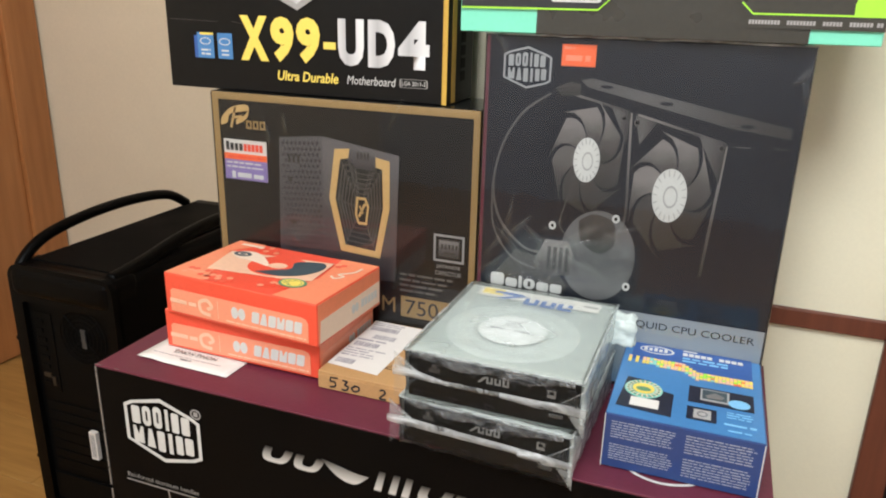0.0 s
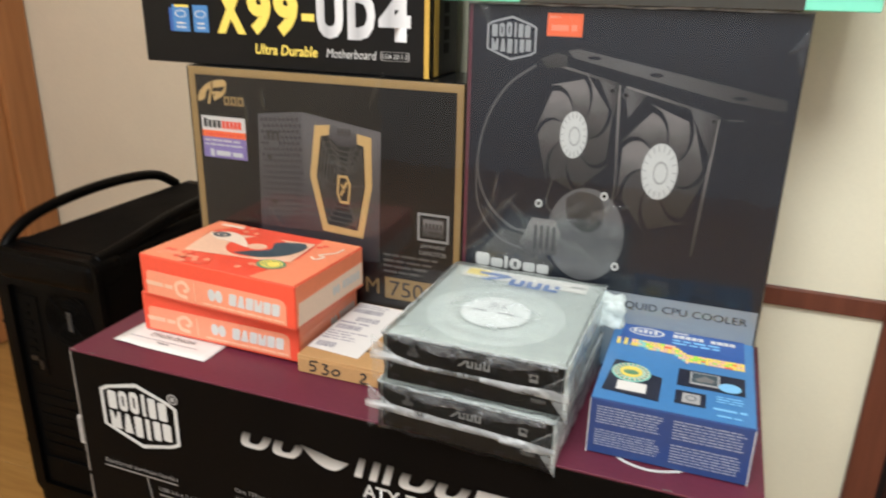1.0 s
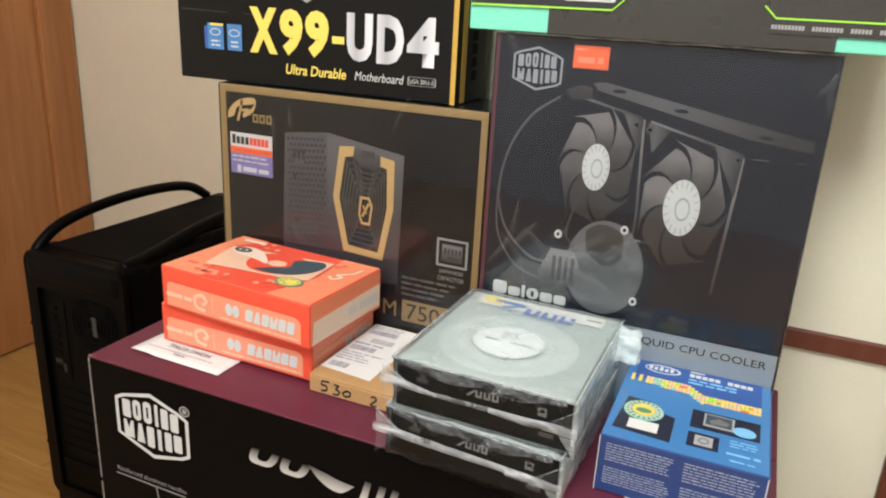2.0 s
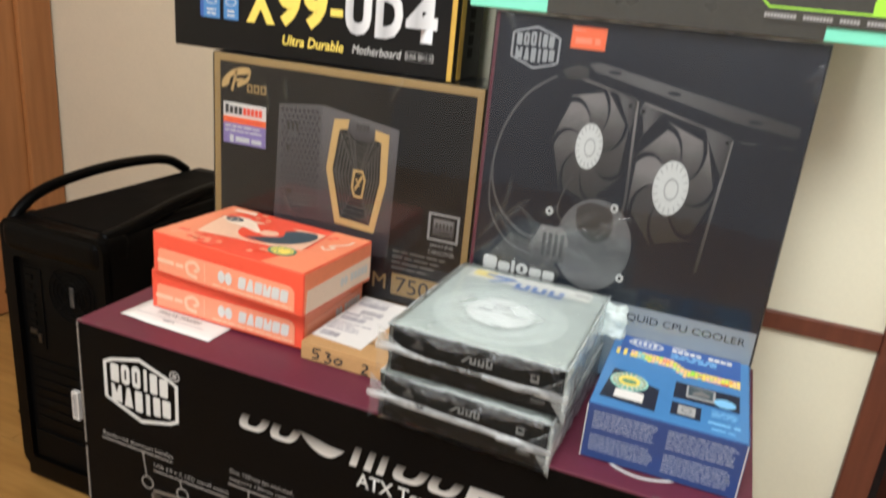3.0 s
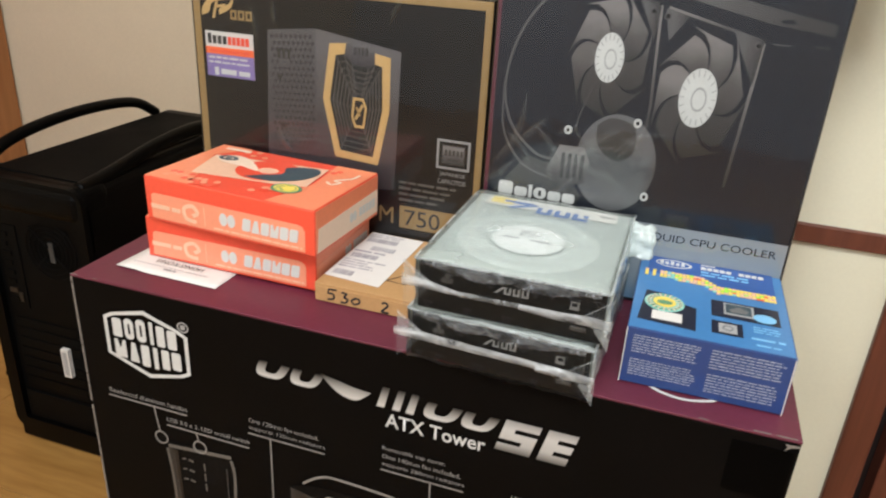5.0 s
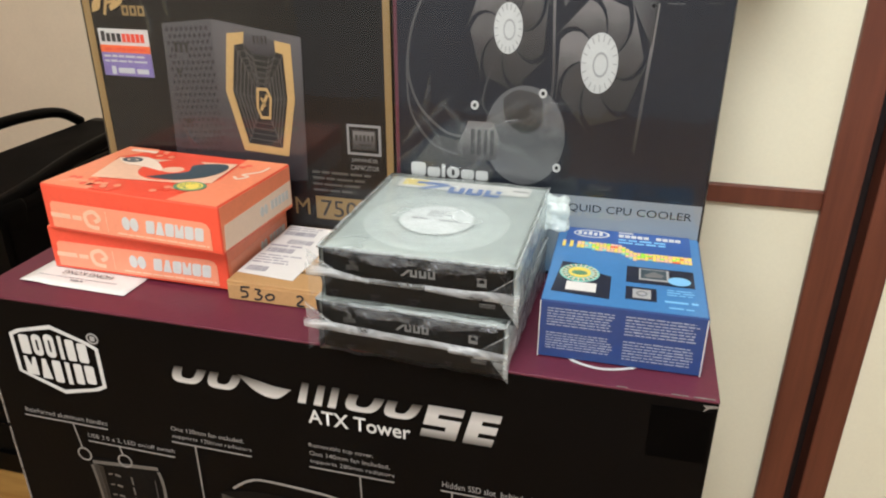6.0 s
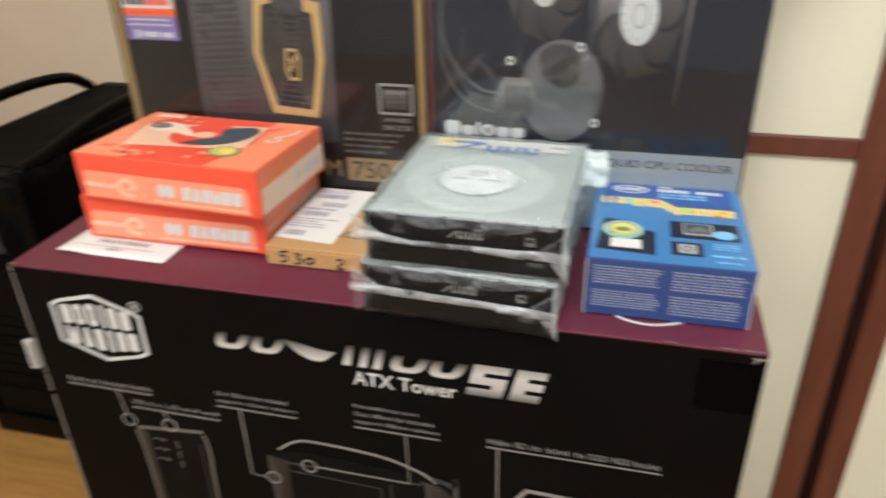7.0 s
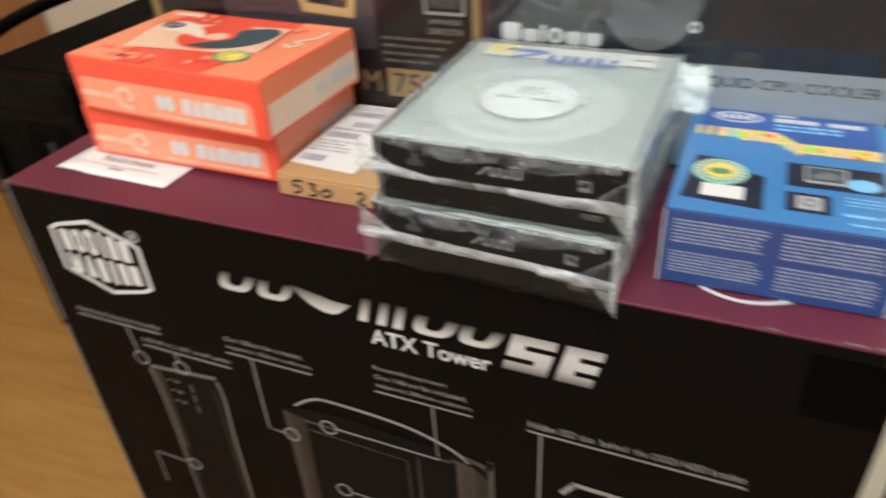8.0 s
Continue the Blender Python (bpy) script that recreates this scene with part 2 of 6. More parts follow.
M = {
    "wall": mat("wall_paint", (0.68, 0.585, 0.435), 0.75, grain=160, bump=0.25, vary=0.04),
    "door_panel": mat("door_panel_paper", (0.745, 0.705, 0.535), 0.6, grain=300, bump=0.1, vary=0.03),
    # For the unseen walls: cool, so bounce and film reflections turn less brown.
    "far_wall": mat("unseen_wall_tint", (0.60, 0.62, 0.66), 0.75, grain=160, bump=0.25, vary=0.04),
    "ceiling": mat("ceiling_paint", (0.76, 0.76, 0.76), 0.8, vary=0.03),
    "stile": wood("red_brown_wood", (0.085, 0.022, 0.012), (0.16, 0.046, 0.024), 0.42, (20, 20, 1.2)),
    "gap": mat("dark_gap", (0.012, 0.006, 0.006), 0.6),
    "oak": wood("honey_wood", (0.30, 0.115, 0.035), (0.45, 0.19, 0.065), 0.4, (9, 9, 0.8)),
    "plank": wood("floor_laminate", (0.29, 0.140, 0.034), (0.44, 0.240, 0.070), 0.34, (1.6, 14, 14), 0.08, 0.2),
    "skirt": wood("skirting_wood", (0.22, 0.08, 0.03), (0.34, 0.13, 0.05), 0.4, (1, 9, 20)),
    "carton_black": mat("black_carton", (0.0036, 0.0030, 0.0027), 0.5, vary=0.25, bump=0.2, spec=0.045),
    "maroon": mat("maroon_carton", (0.115, 0.017, 0.036), 0.45, vary=0.12, bump=0.2),
    "worn": mat("worn_edge", (0.20, 0.175, 0.15), 0.8, vary=0.4, grain=500),
    "tape": mat("black_tape", (0.0012, 0.0011, 0.0011), 0.5, vary=0.2, spec=0.03),
    "white": mat("white_print", (0.60, 0.60, 0.58), 0.5, vary=0.05, bump=0.0),
    "grey": mat("grey_print", (0.33, 0.32, 0.31), 0.5, vary=0.1, bump=0.0),
    "line": mat("thin_line_print", (0.25, 0.236, 0.22), 0.5, vary=0.15, bump=0.0),
    "wire": mat("wire_print", (0.12, 0.112, 0.10), 0.5, vary=0.2, bump=0.0),
    "dim": mat("dim_print", (0.06, 0.056, 0.052), 0.5, vary=0.4, blotch=40, bump=0.0, spec=0.1),
    "dimmer": mat("dark_print", (0.0055, 0.005, 0.0048), 0.5, vary=0.5, blotch=40, bump=0.0, spec=0.05),
    "paper": mat("white_paper", (0.70, 0.67, 0.63), 0.8, vary=0.03, bump=0.2),
    "ink": mat("black_ink", (0.02, 0.02, 0.022), 0.6, vary=0.2, bump=0.0),
    "greyink": mat("grey_ink", (0.22, 0.22, 0.23), 0.6, vary=0.2, bump=0.0),
    "red": mat("red_carton", (0.82, 0.085, 0.042), 0.42, vary=0.07, coat=0.25),
    "orange": mat("orange_carton", (0.85, 0.25, 0.125), 0.42, vary=0.07, coat=0.25),
    "salmon": mat("salmon_print", (0.84, 0.30, 0.175), 0.42, vary=0.06, coat=0.2),
    "peach": mat("peach_print", (0.82, 0.50, 0.34), 0.42, vary=0.08, coat=0.2),
    "cream": mat("cream_label", (0.80, 0.62, 0.48), 0.5, vary=0.05),
    "slate": mat("slate_print", (0.05, 0.075, 0.09), 0.4, vary=0.25, blotch=60, coat=0.2),
    "kraft": mat("kraft_board", (0.46, 0.26, 0.105), 0.75, vary=0.1, grain=400, bump=0.35),
    "blue": mat("blue_print", (0.055, 0.205, 0.46), 0.34, vary=0.06, coat=0.3),
    "navy": mat("navy_print", (0.018, 0.052, 0.185), 0.36, vary=0.08, coat=0.3),
    "midblue": mat("mid_blue_print", (0.022, 0.09, 0.33), 0.36, vary=0.08, coat=0.3),
    "photo": mat("photo_dark", (0.012, 0.014, 0.03), 0.36, vary=0.4, blotch=90, coat=0.3),
    "sky": mat("pale_blue_print", (0.22, 0.52, 0.80), 0.36, vary=0.1, coat=0.3),
    "yellow": mat("yellow_print", (0.84, 0.64, 0.12), 0.4, vary=0.06, bump=0.0),
    "lime": mat("lime_print", (0.36, 0.75, 0.05), 0.4, vary=0.06),
    "gold": mat("gold_print", (0.36, 0.235, 0.095), 0.36, metal=0.25, vary=0.1),
    "brightgold": mat("bright_gold_print", (0.62, 0.41, 0.17), 0.36, metal=0.1, vary=0.08),
    "psu_black": mat("black_glossy_carton", (0.0055, 0.0052, 0.0052), 0.4, vary=0.2, grain=90, bump=0.0, spec=0.2),
    "psu_grey": fade("supply_side_print", "Z", ((0.0, (0.035, 0.032, 0.036)), (1.0, (0.10, 0.093, 0.10))), 0.4, 0.0, 0.2),
    "psu_front": fade("supply_front_print", "Z", ((0.0, (0.03, 0.028, 0.03)), (0.5, (0.06, 0.056, 0.06)), (1.0, (0.13, 0.12, 0.125))), 0.4, 0.0, 0.2),
    "art_glow": fade("soft_glow_print", "X", ((0.0, (0.050, 0.047, 0.044)), (0.35, (0.018, 0.017, 0.016)), (1.0, (0.0055, 0.005, 0.0048))), 0.5, 0.0, 0.12, 25),
    "vent_hole": mat("vent_hole_print", (0.026, 0.024, 0.026), 0.4, vary=0.3, bump=0.0),
    "mesh_grey": mat("mesh_hole_print", (0.012, 0.011, 0.012), 0.4, vary=0.3),
    # Paler than the housing steel: the pressed rings' highlight is in the colour.
    "ring_steel": mat("ring_highlight_steel", (0.57, 0.61, 0.59), 0.5, metal=0.2, vary=0.05, grain=320, bump=0.1),
    "dark_slate": mat("dark_bag_print", (0.010, 0.014, 0.020), 0.4, vary=0.3),
    "pale_dim": mat("soft_grey_print", (0.17, 0.17, 0.165), 0.5, vary=0.15, bump=0.0),
    "pale_navy": mat("pale_fine_print", (0.30, 0.33, 0.42), 0.5, vary=0.3, blotch=200, bump=0.0),
    "faint": mat("faint_grey_ink", (0.34, 0.32, 0.35), 0.7, vary=0.25, blotch=150, bump=0.0),
    # White print greyed in its colour to stand for the film's reflection veil.
    "emblem_grey": mat("veiled_white_print", (0.36, 0.37, 0.38), 0.5, vary=0.1, bump=0.0),
    "disc_white": mat("white_disc_label", (0.72, 0.73, 0.72), 0.6, vary=0.02, bump=0.1),
    "cool_black": mat("charcoal_carton", (0.0090, 0.0120, 0.0205), 0.4, vary=0.25, blotch=7, grain=90, bump=0.0, spec=0.2),
    "hubring": mat("pale_grey_print", (0.36, 0.36, 0.355), 0.5, vary=0.05, bump=0.0),
    "smoke": fade("smoky_blade_print", "Z", ((0.15, (0.014, 0.0135, 0.014)), (0.6, (0.085, 0.080, 0.079)), (1.1, (0.21, 0.195, 0.19))), 0.4, 0.0, 0.45, 70),
    "blade_mid": fade("grey_blade_print", "Z", ((0.1, (0.016, 0.0155, 0.016)), (0.7, (0.055, 0.052, 0.052)), (1.1, (0.12, 0.112, 0.11))), 0.4, 0.0, 0.4, 70),
    "smoke_dim": fade("dim_blade_print", "Z", ((0.1, (0.010, 0.010, 0.0108)), (1.0, (0.045, 0.043, 0.043))), 0.4, 0.0, 0.4, 70),
    "plate": fade("radiator_print", "X", ((0.0, (0.075, 0.074, 0.076)), (0.45, (0.11, 0.107, 0.11)), (1.0, (0.03, 0.029, 0.03))), 0.4, 0.0, 0.2),
    "pump": fade("pump_print", "Z", ((0.0, (0.16, 0.16, 0.165)), (0.8, (0.060, 0.060, 0.063)), (1.3, (0.13, 0.13, 0.135))), 0.4, 0.0, 0.6, 60),
    "silverblue": fade("silver_blue_print", "Z", ((0.0, (0.12, 0.28, 0.45)), (0.35, (0.28, 0.36, 0.42)), (1.0, (0.34, 0.36, 0.38))), 0.4, 0.3, 0.1),
    "cosmos": fade("fading_silver_print", "Z", ((0.0, (0.40, 0.385, 0.36)), (0.1, (0.56, 0.545, 0.52)), (0.45, (0.36, 0.35, 0.33)), (0.97, (0.03, 0.028, 0.026))), 0.45),
    "silver_up": fade("silver_print", "Z", ((0.0, (0.10, 0.097, 0.09)), (0.3, (0.45, 0.435, 0.41)), (0.7, (0.54, 0.525, 0.50)), (1.0, (0.30, 0.29, 0.28))), 0.45),
    "silver": fade("steel_letter_print", "X", ((0.0, (0.70, 0.70, 0.70)), (0.5, (0.42, 0.42, 0.43)), (1.0, (0.72, 0.72, 0.72))), 0.4, 0.2, 0.3, 8),
    "mint": mat("mint_carton", (0.20, 0.70, 0.50), 0.45, vary=0.04),
    "gpu": mat("dark_olive_sleeve", (0.040, 0.037, 0.029), 0.3, vary=0.15, coat=0.2),
    "sticker": mat("orange_sticker", (0.86, 0.16, 0.045), 0.5, vary=0.05),
    "violet": mat("violet_print", (0.25, 0.19, 0.42), 0.5, vary=0.08),
    "case": mat("black_case_plastic", (0.0016, 0.0015, 0.0015), 0.38, vary=0.3, grain=500, bump=0.2, spec=0.075),
    "case_steel": mat("black_case_steel", (0.0016, 0.0016, 0.0016), 0.55, vary=0.3, grain=300, spec=0.08),
    "case_top": mat("black_mesh_top", (0.0018, 0.0018, 0.0018), 0.7, vary=0.4, grain=700, bump=0.5, spec=0.08),
    "port": mat("port_metal", (0.07, 0.06, 0.05), 0.4, metal=0.8),
    "steel": mat("zinc_steel", (0.50, 0.545, 0.525), 0.5, metal=0.35, vary=0.06, grain=320, bump=0.1),
    "bezel": mat("black_bezel", (0.003, 0.003, 0.0034), 0.35, vary=0.2, spec=0.2),
    "disc_blue": mat("blue_ink_print", (0.02, 0.12, 0.42), 0.5, vary=0.1),
    "green": mat("green_print", (0.11, 0.27, 0.15), 0.4, vary=0.1),
    "teal": mat("teal_print", (0.25, 0.60, 0.52), 0.4, vary=0.1),
    # Shrink films: a faint bluish haze is painted in to cool brown reflections.
    "film": film("shrink_film", 0.010, (0.70, 0.76, 0.92), rough=0.025, wrinkle=0.10, scale=(7, 7, 4.5), ior=1.48),
    "cooler_film": film("loose_shrink_film", 0.012, (0.75, 0.8, 0.86), rough=0.03, wrinkle=0.16, scale=(6, 6, 4.5), ior=1.52),
    "bag": film("milky_bag", 0.30, (0.62, 0.68, 0.64), 0.22, 0.22, (12, 12, 40), 1.45, 0.9),
    "bag_side": film("milky_bag_side", 0.80, (0.84, 0.92, 0.89), 0.18, 0.4, (20, 30, 50)),
    "bag_clear": film("clear_bag_front", 0.012, (0.72, 0.75, 0.72), 0.10, 0.5, (22, 45, 60), 1.05),
    # Milky folds with gloss off: their white glints are put into the veil.
    "fold": film("folded_bag", 0.62, (0.80, 0.83, 0.84), 0.14, 0.4, (34, 60, 90), 1.001, 0.3),
    "haze": film("hazy_bag_flap", 0.34, (0.66, 0.70, 0.70), 0.12, 0.5, (40, 40, 70), 1.02, 0.55),
    # Patchy white veil paints the highlights on the crinkled edge; no gloss here.
    "crinkle": film("bag_edge_highlights", 0.26, (0.70, 0.74, 0.78), 0.06, 0.6, (110, 60, 160), 1.001, 0.0),
    "ochre": mat("ochre_print", (0.56, 0.34, 0.055), 0.4, vary=0.08, bump=0.0),
    "sheer": film("sheer_bag", 0.10, (0.66, 0.72, 0.76), 0.12, 0.5, (34, 60, 60), 1.001, 0.1),
}


# ---- builders ----
def mesh_object(name, bm, material):
    me = bpy.data.meshes.new(name)
    bm.normal_update()
    bm.to_mesh(me)
    bm.free()
    if material is not None:
        me.materials.append(material)
    return new(name, me)


FINE_PRINT = {"small_print", "bar_code", "vent_picture", "fan_hub_print", "grille_wires", "disc_print", "bag_print", "brand_print", "sticker_print", "seal_print", "case_highlight", "scuff", "speckle", "chip_picture", "worn_edge", "chip_tag_print", "price_print"}


def part(name, bm, material, parent, label=""):
    ob = mesh_object(name, bm, material)
    ob.parent = parent
    return tagged(ob, label, kind="stuff" if name in FINE_PRINT else "")


def thing(name, m, label, category, group="", kind=""):
    ob = new(name)
    ob.empty_display_size = 0.05
    ob.matrix_basis = m
    return tagged(ob, label, category, group, kind)


def smooth(ob):
    for p in ob.data.polygons:
        p.use_smooth = True
    return ob


def block(x0, x1, y0, y1, z0, z1, bevel=0.0, segments=2, bm=None):
    own = bmesh.new()
    bmesh.ops.create_cube(own, size=1)
    for v in own.verts:
        v.co = Vector(((x0 + x1) / 2 + v.co.x * (x1 - x0), (y0 + y1) / 2 + v.co.y * (y1 - y0), (z0 + z1) / 2 + v.co.z * (z1 - z0)))
    if bevel:
        bmesh.ops.bevel(own, geom=own.edges[:], offset=bevel, segments=segments, affect="EDGES", profile=0.5)
    if bm is None:
        return own
    me = bpy.data.meshes.new("tmp")
    own.to_mesh(me)
    own.free()
    bm.from_mesh(me)
    bpy.data.meshes.remove(me)
    return bm


def tube(points, radius, sides=12, bm=None):
    """A round bar along points, with closed ends."""
    bm = bm or bmesh.new()
    pts, rings = [Vector(p) for p in points], []
    for i, p in enumerate(pts):
        d = (pts[min(i + 1, len(pts) - 1)] - pts[max(i - 1, 0)]).normalized()
        side = d.cross(Vector((0, 0, 1)) if abs(d.z) < 0.95 else Vector((1, 0, 0))).normalized()
        up = side.cross(d)
        rings.append([bm.verts.new(p + radius * (math.cos(a) * side + math.sin(a) * up)) for a in (2 * math.pi * k / sides for k in range(sides))])
    for a, b in zip(rings, rings[1:]):
        for k in range(sides):
            bm.faces.new((a[k], a[(k + 1) % sides], b[(k + 1) % sides], b[k]))
    bm.faces.new(rings[0][::-1]), bm.faces.new(rings[-1])
    bmesh.ops.recalc_face_normals(bm, faces=bm.faces[:])
    return bm


def front(origin, y=0.0):
    """The map of a face that looks to -y: across, up and outward, in the world's numbers, into a thing's own."""
    return lambda u, v, w: Vector((u, y - w, v)) - Vector(origin)


def top(origin, z):
    return lambda u, v, w: Vector((u, v, z + w)) - Vector(origin)


def right(origin, x):
    return lambda u, v, w: Vector((x + w, u, v)) - Vector(origin)


STEP = 0.00035


def ink(f, polys, layer, bm=None):
    """Thin flat prints: each polygon is a plate of its own, layer steps proud of the face."""
    bm = bm or bmesh.new()
    for pts in polys:
        hi = [bm.verts.new(f(u, v, STEP * layer)) for u, v in pts]
        lo = [bm.verts.new(f(u, v, STEP * (layer - 0.8))) for u, v in pts]
        bm.faces.new(hi)
        for k in range(len(pts)):
            bm.faces.new((lo[k], lo[(k + 1) % len(pts)], hi[(k + 1) % len(pts)], hi[k]))
    if len(polys) < 200:
        bmesh.ops.remove_doubles(bm, verts=bm.verts[:], dist=2e-6)
    bmesh.ops.recalc_face_normals(bm, faces=bm.faces[:])
    return bm


def rect(u0, u1, v0, v1):
    return [(u0, v0), (u1, v0), (u1, v1), (u0, v1)]


def oval(cu, cv, ru, rv, n=36, a0=0.0, a1=2 * math.pi):
    return [(cu + ru * math.cos(a0 + (a1 - a0) * k / n), cv + rv * math.sin(a0 + (a1 - a0) * k / n)) for k in range(n if a1 - a0 > 6.28 else n + 1)]


def rounded(u0, u1, v0, v1, r, n=5):
    out = []
    for cu, cv, a in ((u1 - r, v1 - r, 0), (u0 + r, v1 - r, 90), (u0 + r, v0 + r, 180), (u1 - r, v0 + r, 270)):
        out += [(cu + r * math.cos(radians(a + 90 * k / n)), cv + r * math.sin(radians(a + 90 * k / n))) for k in range(n + 1)]
    return out


def ring(outer, inner):
    """Quads between two outlines with the same number of corners."""
    n = len(outer)
    return [[outer[k], outer[(k + 1) % n], inner[(k + 1) % n], inner[k]] for k in range(n)]


def outline(pts, width):
    """A closed band of that width inside a convex outline."""
    cu, cv = sum(p[0] for p in pts) / len(pts), sum(p[1] for p in pts) / len(pts)
    inner = []
    for u, v in pts:
        d = math.hypot(u - cu, v - cv)
        inner.append((u + (cu - u) * width / d, v + (cv - v) * width / d))
    return ring(pts, inner)


def stroke(pts, width):
    """Quads along a bent line."""
    left, rite = [], []
    for i, (u, v) in enumerate(pts):
        a, b = pts[max(i - 1, 0)], pts[min(i + 1, len(pts) - 1)]
        du, dv = b[0] - a[0], b[1] - a[1]
        d = math.hypot(du, dv) or 1
        left.append((u - dv / d * width / 2, v + du / d * width / 2))
        rite.append((u + dv / d * width / 2, v - du / d * width / 2))
    return [[rite[k], rite[k + 1], left[k + 1], left[k]] for k in range(len(pts) - 1)]


def arc(points, n=24):
    """A smooth curve through a few points."""
    out, p = [], [points[0], *points, points[-1]]
    for i in range(1, len(p) - 2):
        for k in range(n):
            t = k / n
            out.append(tuple(0.5 * (2 * p[i][c] + (p[i + 1][c] - p[i - 1][c]) * t + (2 * p[i - 1][c] - 5 * p[i][c] + 4 * p[i + 1][c] - p[i + 2][c]) * t * t + (3 * p[i][c] - p[i - 1][c] - 3 * p[i + 1][c] + p[i + 2][c]) * t ** 3) for c in range(len(p[0]))))
    return out + [tuple(points[-1])]


def words(name, f, text, u0, u1, v0, v1, layer, material, parent, bold=0.0, slant=0.0, turn=0, label=""):
    """Lettering in the built-in font, fitted into a rectangle of a face. turn: 180 for upside down."""
    cu = bpy.data.curves.new(name, "FONT")
    cu.body, cu.size, cu.offset, cu.shear, cu.resolution_u = text, 1.0, bold, slant, 3
    tmp = bpy.data.objects.new(name, cu)
    src = bpy.data.meshes.new_from_object(tmp)
    bpy.data.objects.remove(tmp)
    bm = bmesh.new()
    bm.from_mesh(src)
    bpy.data.meshes.remove(src)
    xs, ys = [v.co.x for v in bm.verts], [v.co.y for v in bm.verts]
    for v in bm.verts:
        a = (v.co.x - min(xs)) / (max(xs) - min(xs))
        b = (v.co.y - min(ys)) / (max(ys) - min(ys))
        if turn == 180:
            a, b = 1 - a, 1 - b
        v.co = f(u0 + a * (u1 - u0), v0 + b * (v1 - v0), STEP * layer)
    return part(name, bm, material, parent, label)


def bars(u0, u1, v0, v1, lines, seed, fill=0.55, ragged=0.25):
    """Lines of unreadable small print as broken bars."""
    rnd, out, pitch = random.Random(seed), [], (v1 - v0) / lines
    for k in range(lines):
        u, vb = u0, v1 - pitch * (k + 0.5 + fill / 2)
        end = u1 - (u1 - u0) * ragged * rnd.random()
        while u < end:
            w = pitch * rnd.uniform(0.9, 3.2)
            out.append(rect(u, min(u + w, end), vb, vb + pitch * fill * rnd.uniform(0.75, 1.0)))
            u += w + pitch * 0.35
    return out


def glyph(kind, a, c, lo, hi):
    """One plain printed block between a and c: an oval with a slit, a bar, a rounded block, a tapered block or a saddle."""
    w, m = c - a, (lo + hi) / 2
    if kind == "ring":
        return ring(rounded(a, c, lo, hi, 0.45 * w), rounded(a + 0.38 * w, c - 0.38 * w, lo + 0.24 * (hi - lo), hi - 0.24 * (hi - lo), 0.1 * w))
    if kind == "bar":
        return [rect(a + 0.2 * w, c - 0.2 * w, lo, hi)]
    if kind == "taper":
        return [[(a, lo), (c, lo), (c - 0.3 * w, hi), (a + 0.3 * w, hi)]]
    if kind == "saddle":
        return [[(a, lo), (c, lo), (c, hi), (c - 0.25 * w, hi), ((a + c) / 2, m), (a + 0.25 * w, hi), (a, hi)]]
    return [rounded(a, c, lo, hi, 0.22 * w)]


def emblem(u0, u1, v0, v1, layer, f, parent, material="white"):
    """A six-sided badge outline with two rows of upright blocks."""
    w, h = u1 - u0, v1 - v0
    pts = [(u0, v0 + 0.24 * h), (u0 + 0.1 * w, v0 + 0.19 * h), (u0 + 0.5 * w, v0), (u0 + 0.9 * w, v0 + 0.13 * h), (u1, v0 + 0.2 * h), (u1, v0 + 0.76 * h), (u0 + 0.9 * w, v0 + 0.83 * h), (u0 + 0.5 * w, v1), (u0 + 0.1 * w, v0 + 0.87 * h), (u0, v0 + 0.8 * h)]
    badge = part("emblem", ink(f, outline(pts, 0.045 * w), layer), M[material], parent, "white six-sided printed badge")
    widths = ((0.13, 0.13, 0.13, 0.08, 0.11, 0.125), (0.16, 0.13, 0.115, 0.10, 0.105, 0.125))
    kinds = (("block", "ring", "ring", "bar", "block", "block"), ("saddle", "taper", "block", "bar", "block", "block"))
    for row, (lo, hi) in enumerate(((0.525, 0.80), (0.22, 0.485))):
        a = u0 + w * 0.10
        for k, (wide, kind) in enumerate(zip(widths[row], kinds[row])):
            c = a + w * wide * 0.86
            rise = 0.07 * h * (1 - abs(k - 2.5) / 2.5) * (1 if row == 0 else -1)
            l2, h2 = v0 + h * lo + (rise if row else 0), v0 + h * hi + (0 if row else rise)
            part("emblem_block", ink(f, glyph(kind, a, c, l2, h2), layer), M[material], badge)
            a += w * (wide + 0.016)
    return badge


# ---- structure ----
def structure(name, bm, material, label):
    return tagged(mesh_object(name, bm, material), label, name.split("_")[0], kind="structure")


WALL_Y, BACK_Y, LEFT_X = 0.31, 1.06, -1.58

structure("wall_back", block(LEFT_X - 0.1, -0.28, BACK_Y, BACK_Y + 0.1, 0, 2.4), M["wall"], "plain warm cream painted wall")
structure("wall_return", block(-0.28, -0.20, WALL_Y + 0.06, BACK_Y + 0.1, 0, 2.4), M["wall"], "cream return wall beside the sliding doors")
structure("wall_behind_doors", block(-0.20, 2.3, WALL_Y + 0.10, WALL_Y + 0.2, 0, 2.4), M["wall"], "cream wall behind the sliding doors")
structure("wall_left", block(LEFT_X - 0.1, LEFT_X, -3.0, BACK_Y, 0, 2.4), M["wall"], "plain cream side wall with a wooden door")
structure("wall_right", block(2.2, 2.3, -3.0, WALL_Y + 0.10, 0, 2.4), M["far_wall"], "unseen plain wall, kept pale and cool to tint reflections")
structure("wall_front", block(LEFT_X - 0.1, 2.3, -3.1, -3.0, 0, 2.4), M["far_wall"], "unseen plain wall, kept pale and cool to tint reflections")
structure("ceiling", block(LEFT_X - 0.1, 2.3, -3.1, BACK_Y + 0.1, 2.4, 2.5), M["ceiling"], "plain off-white ceiling")
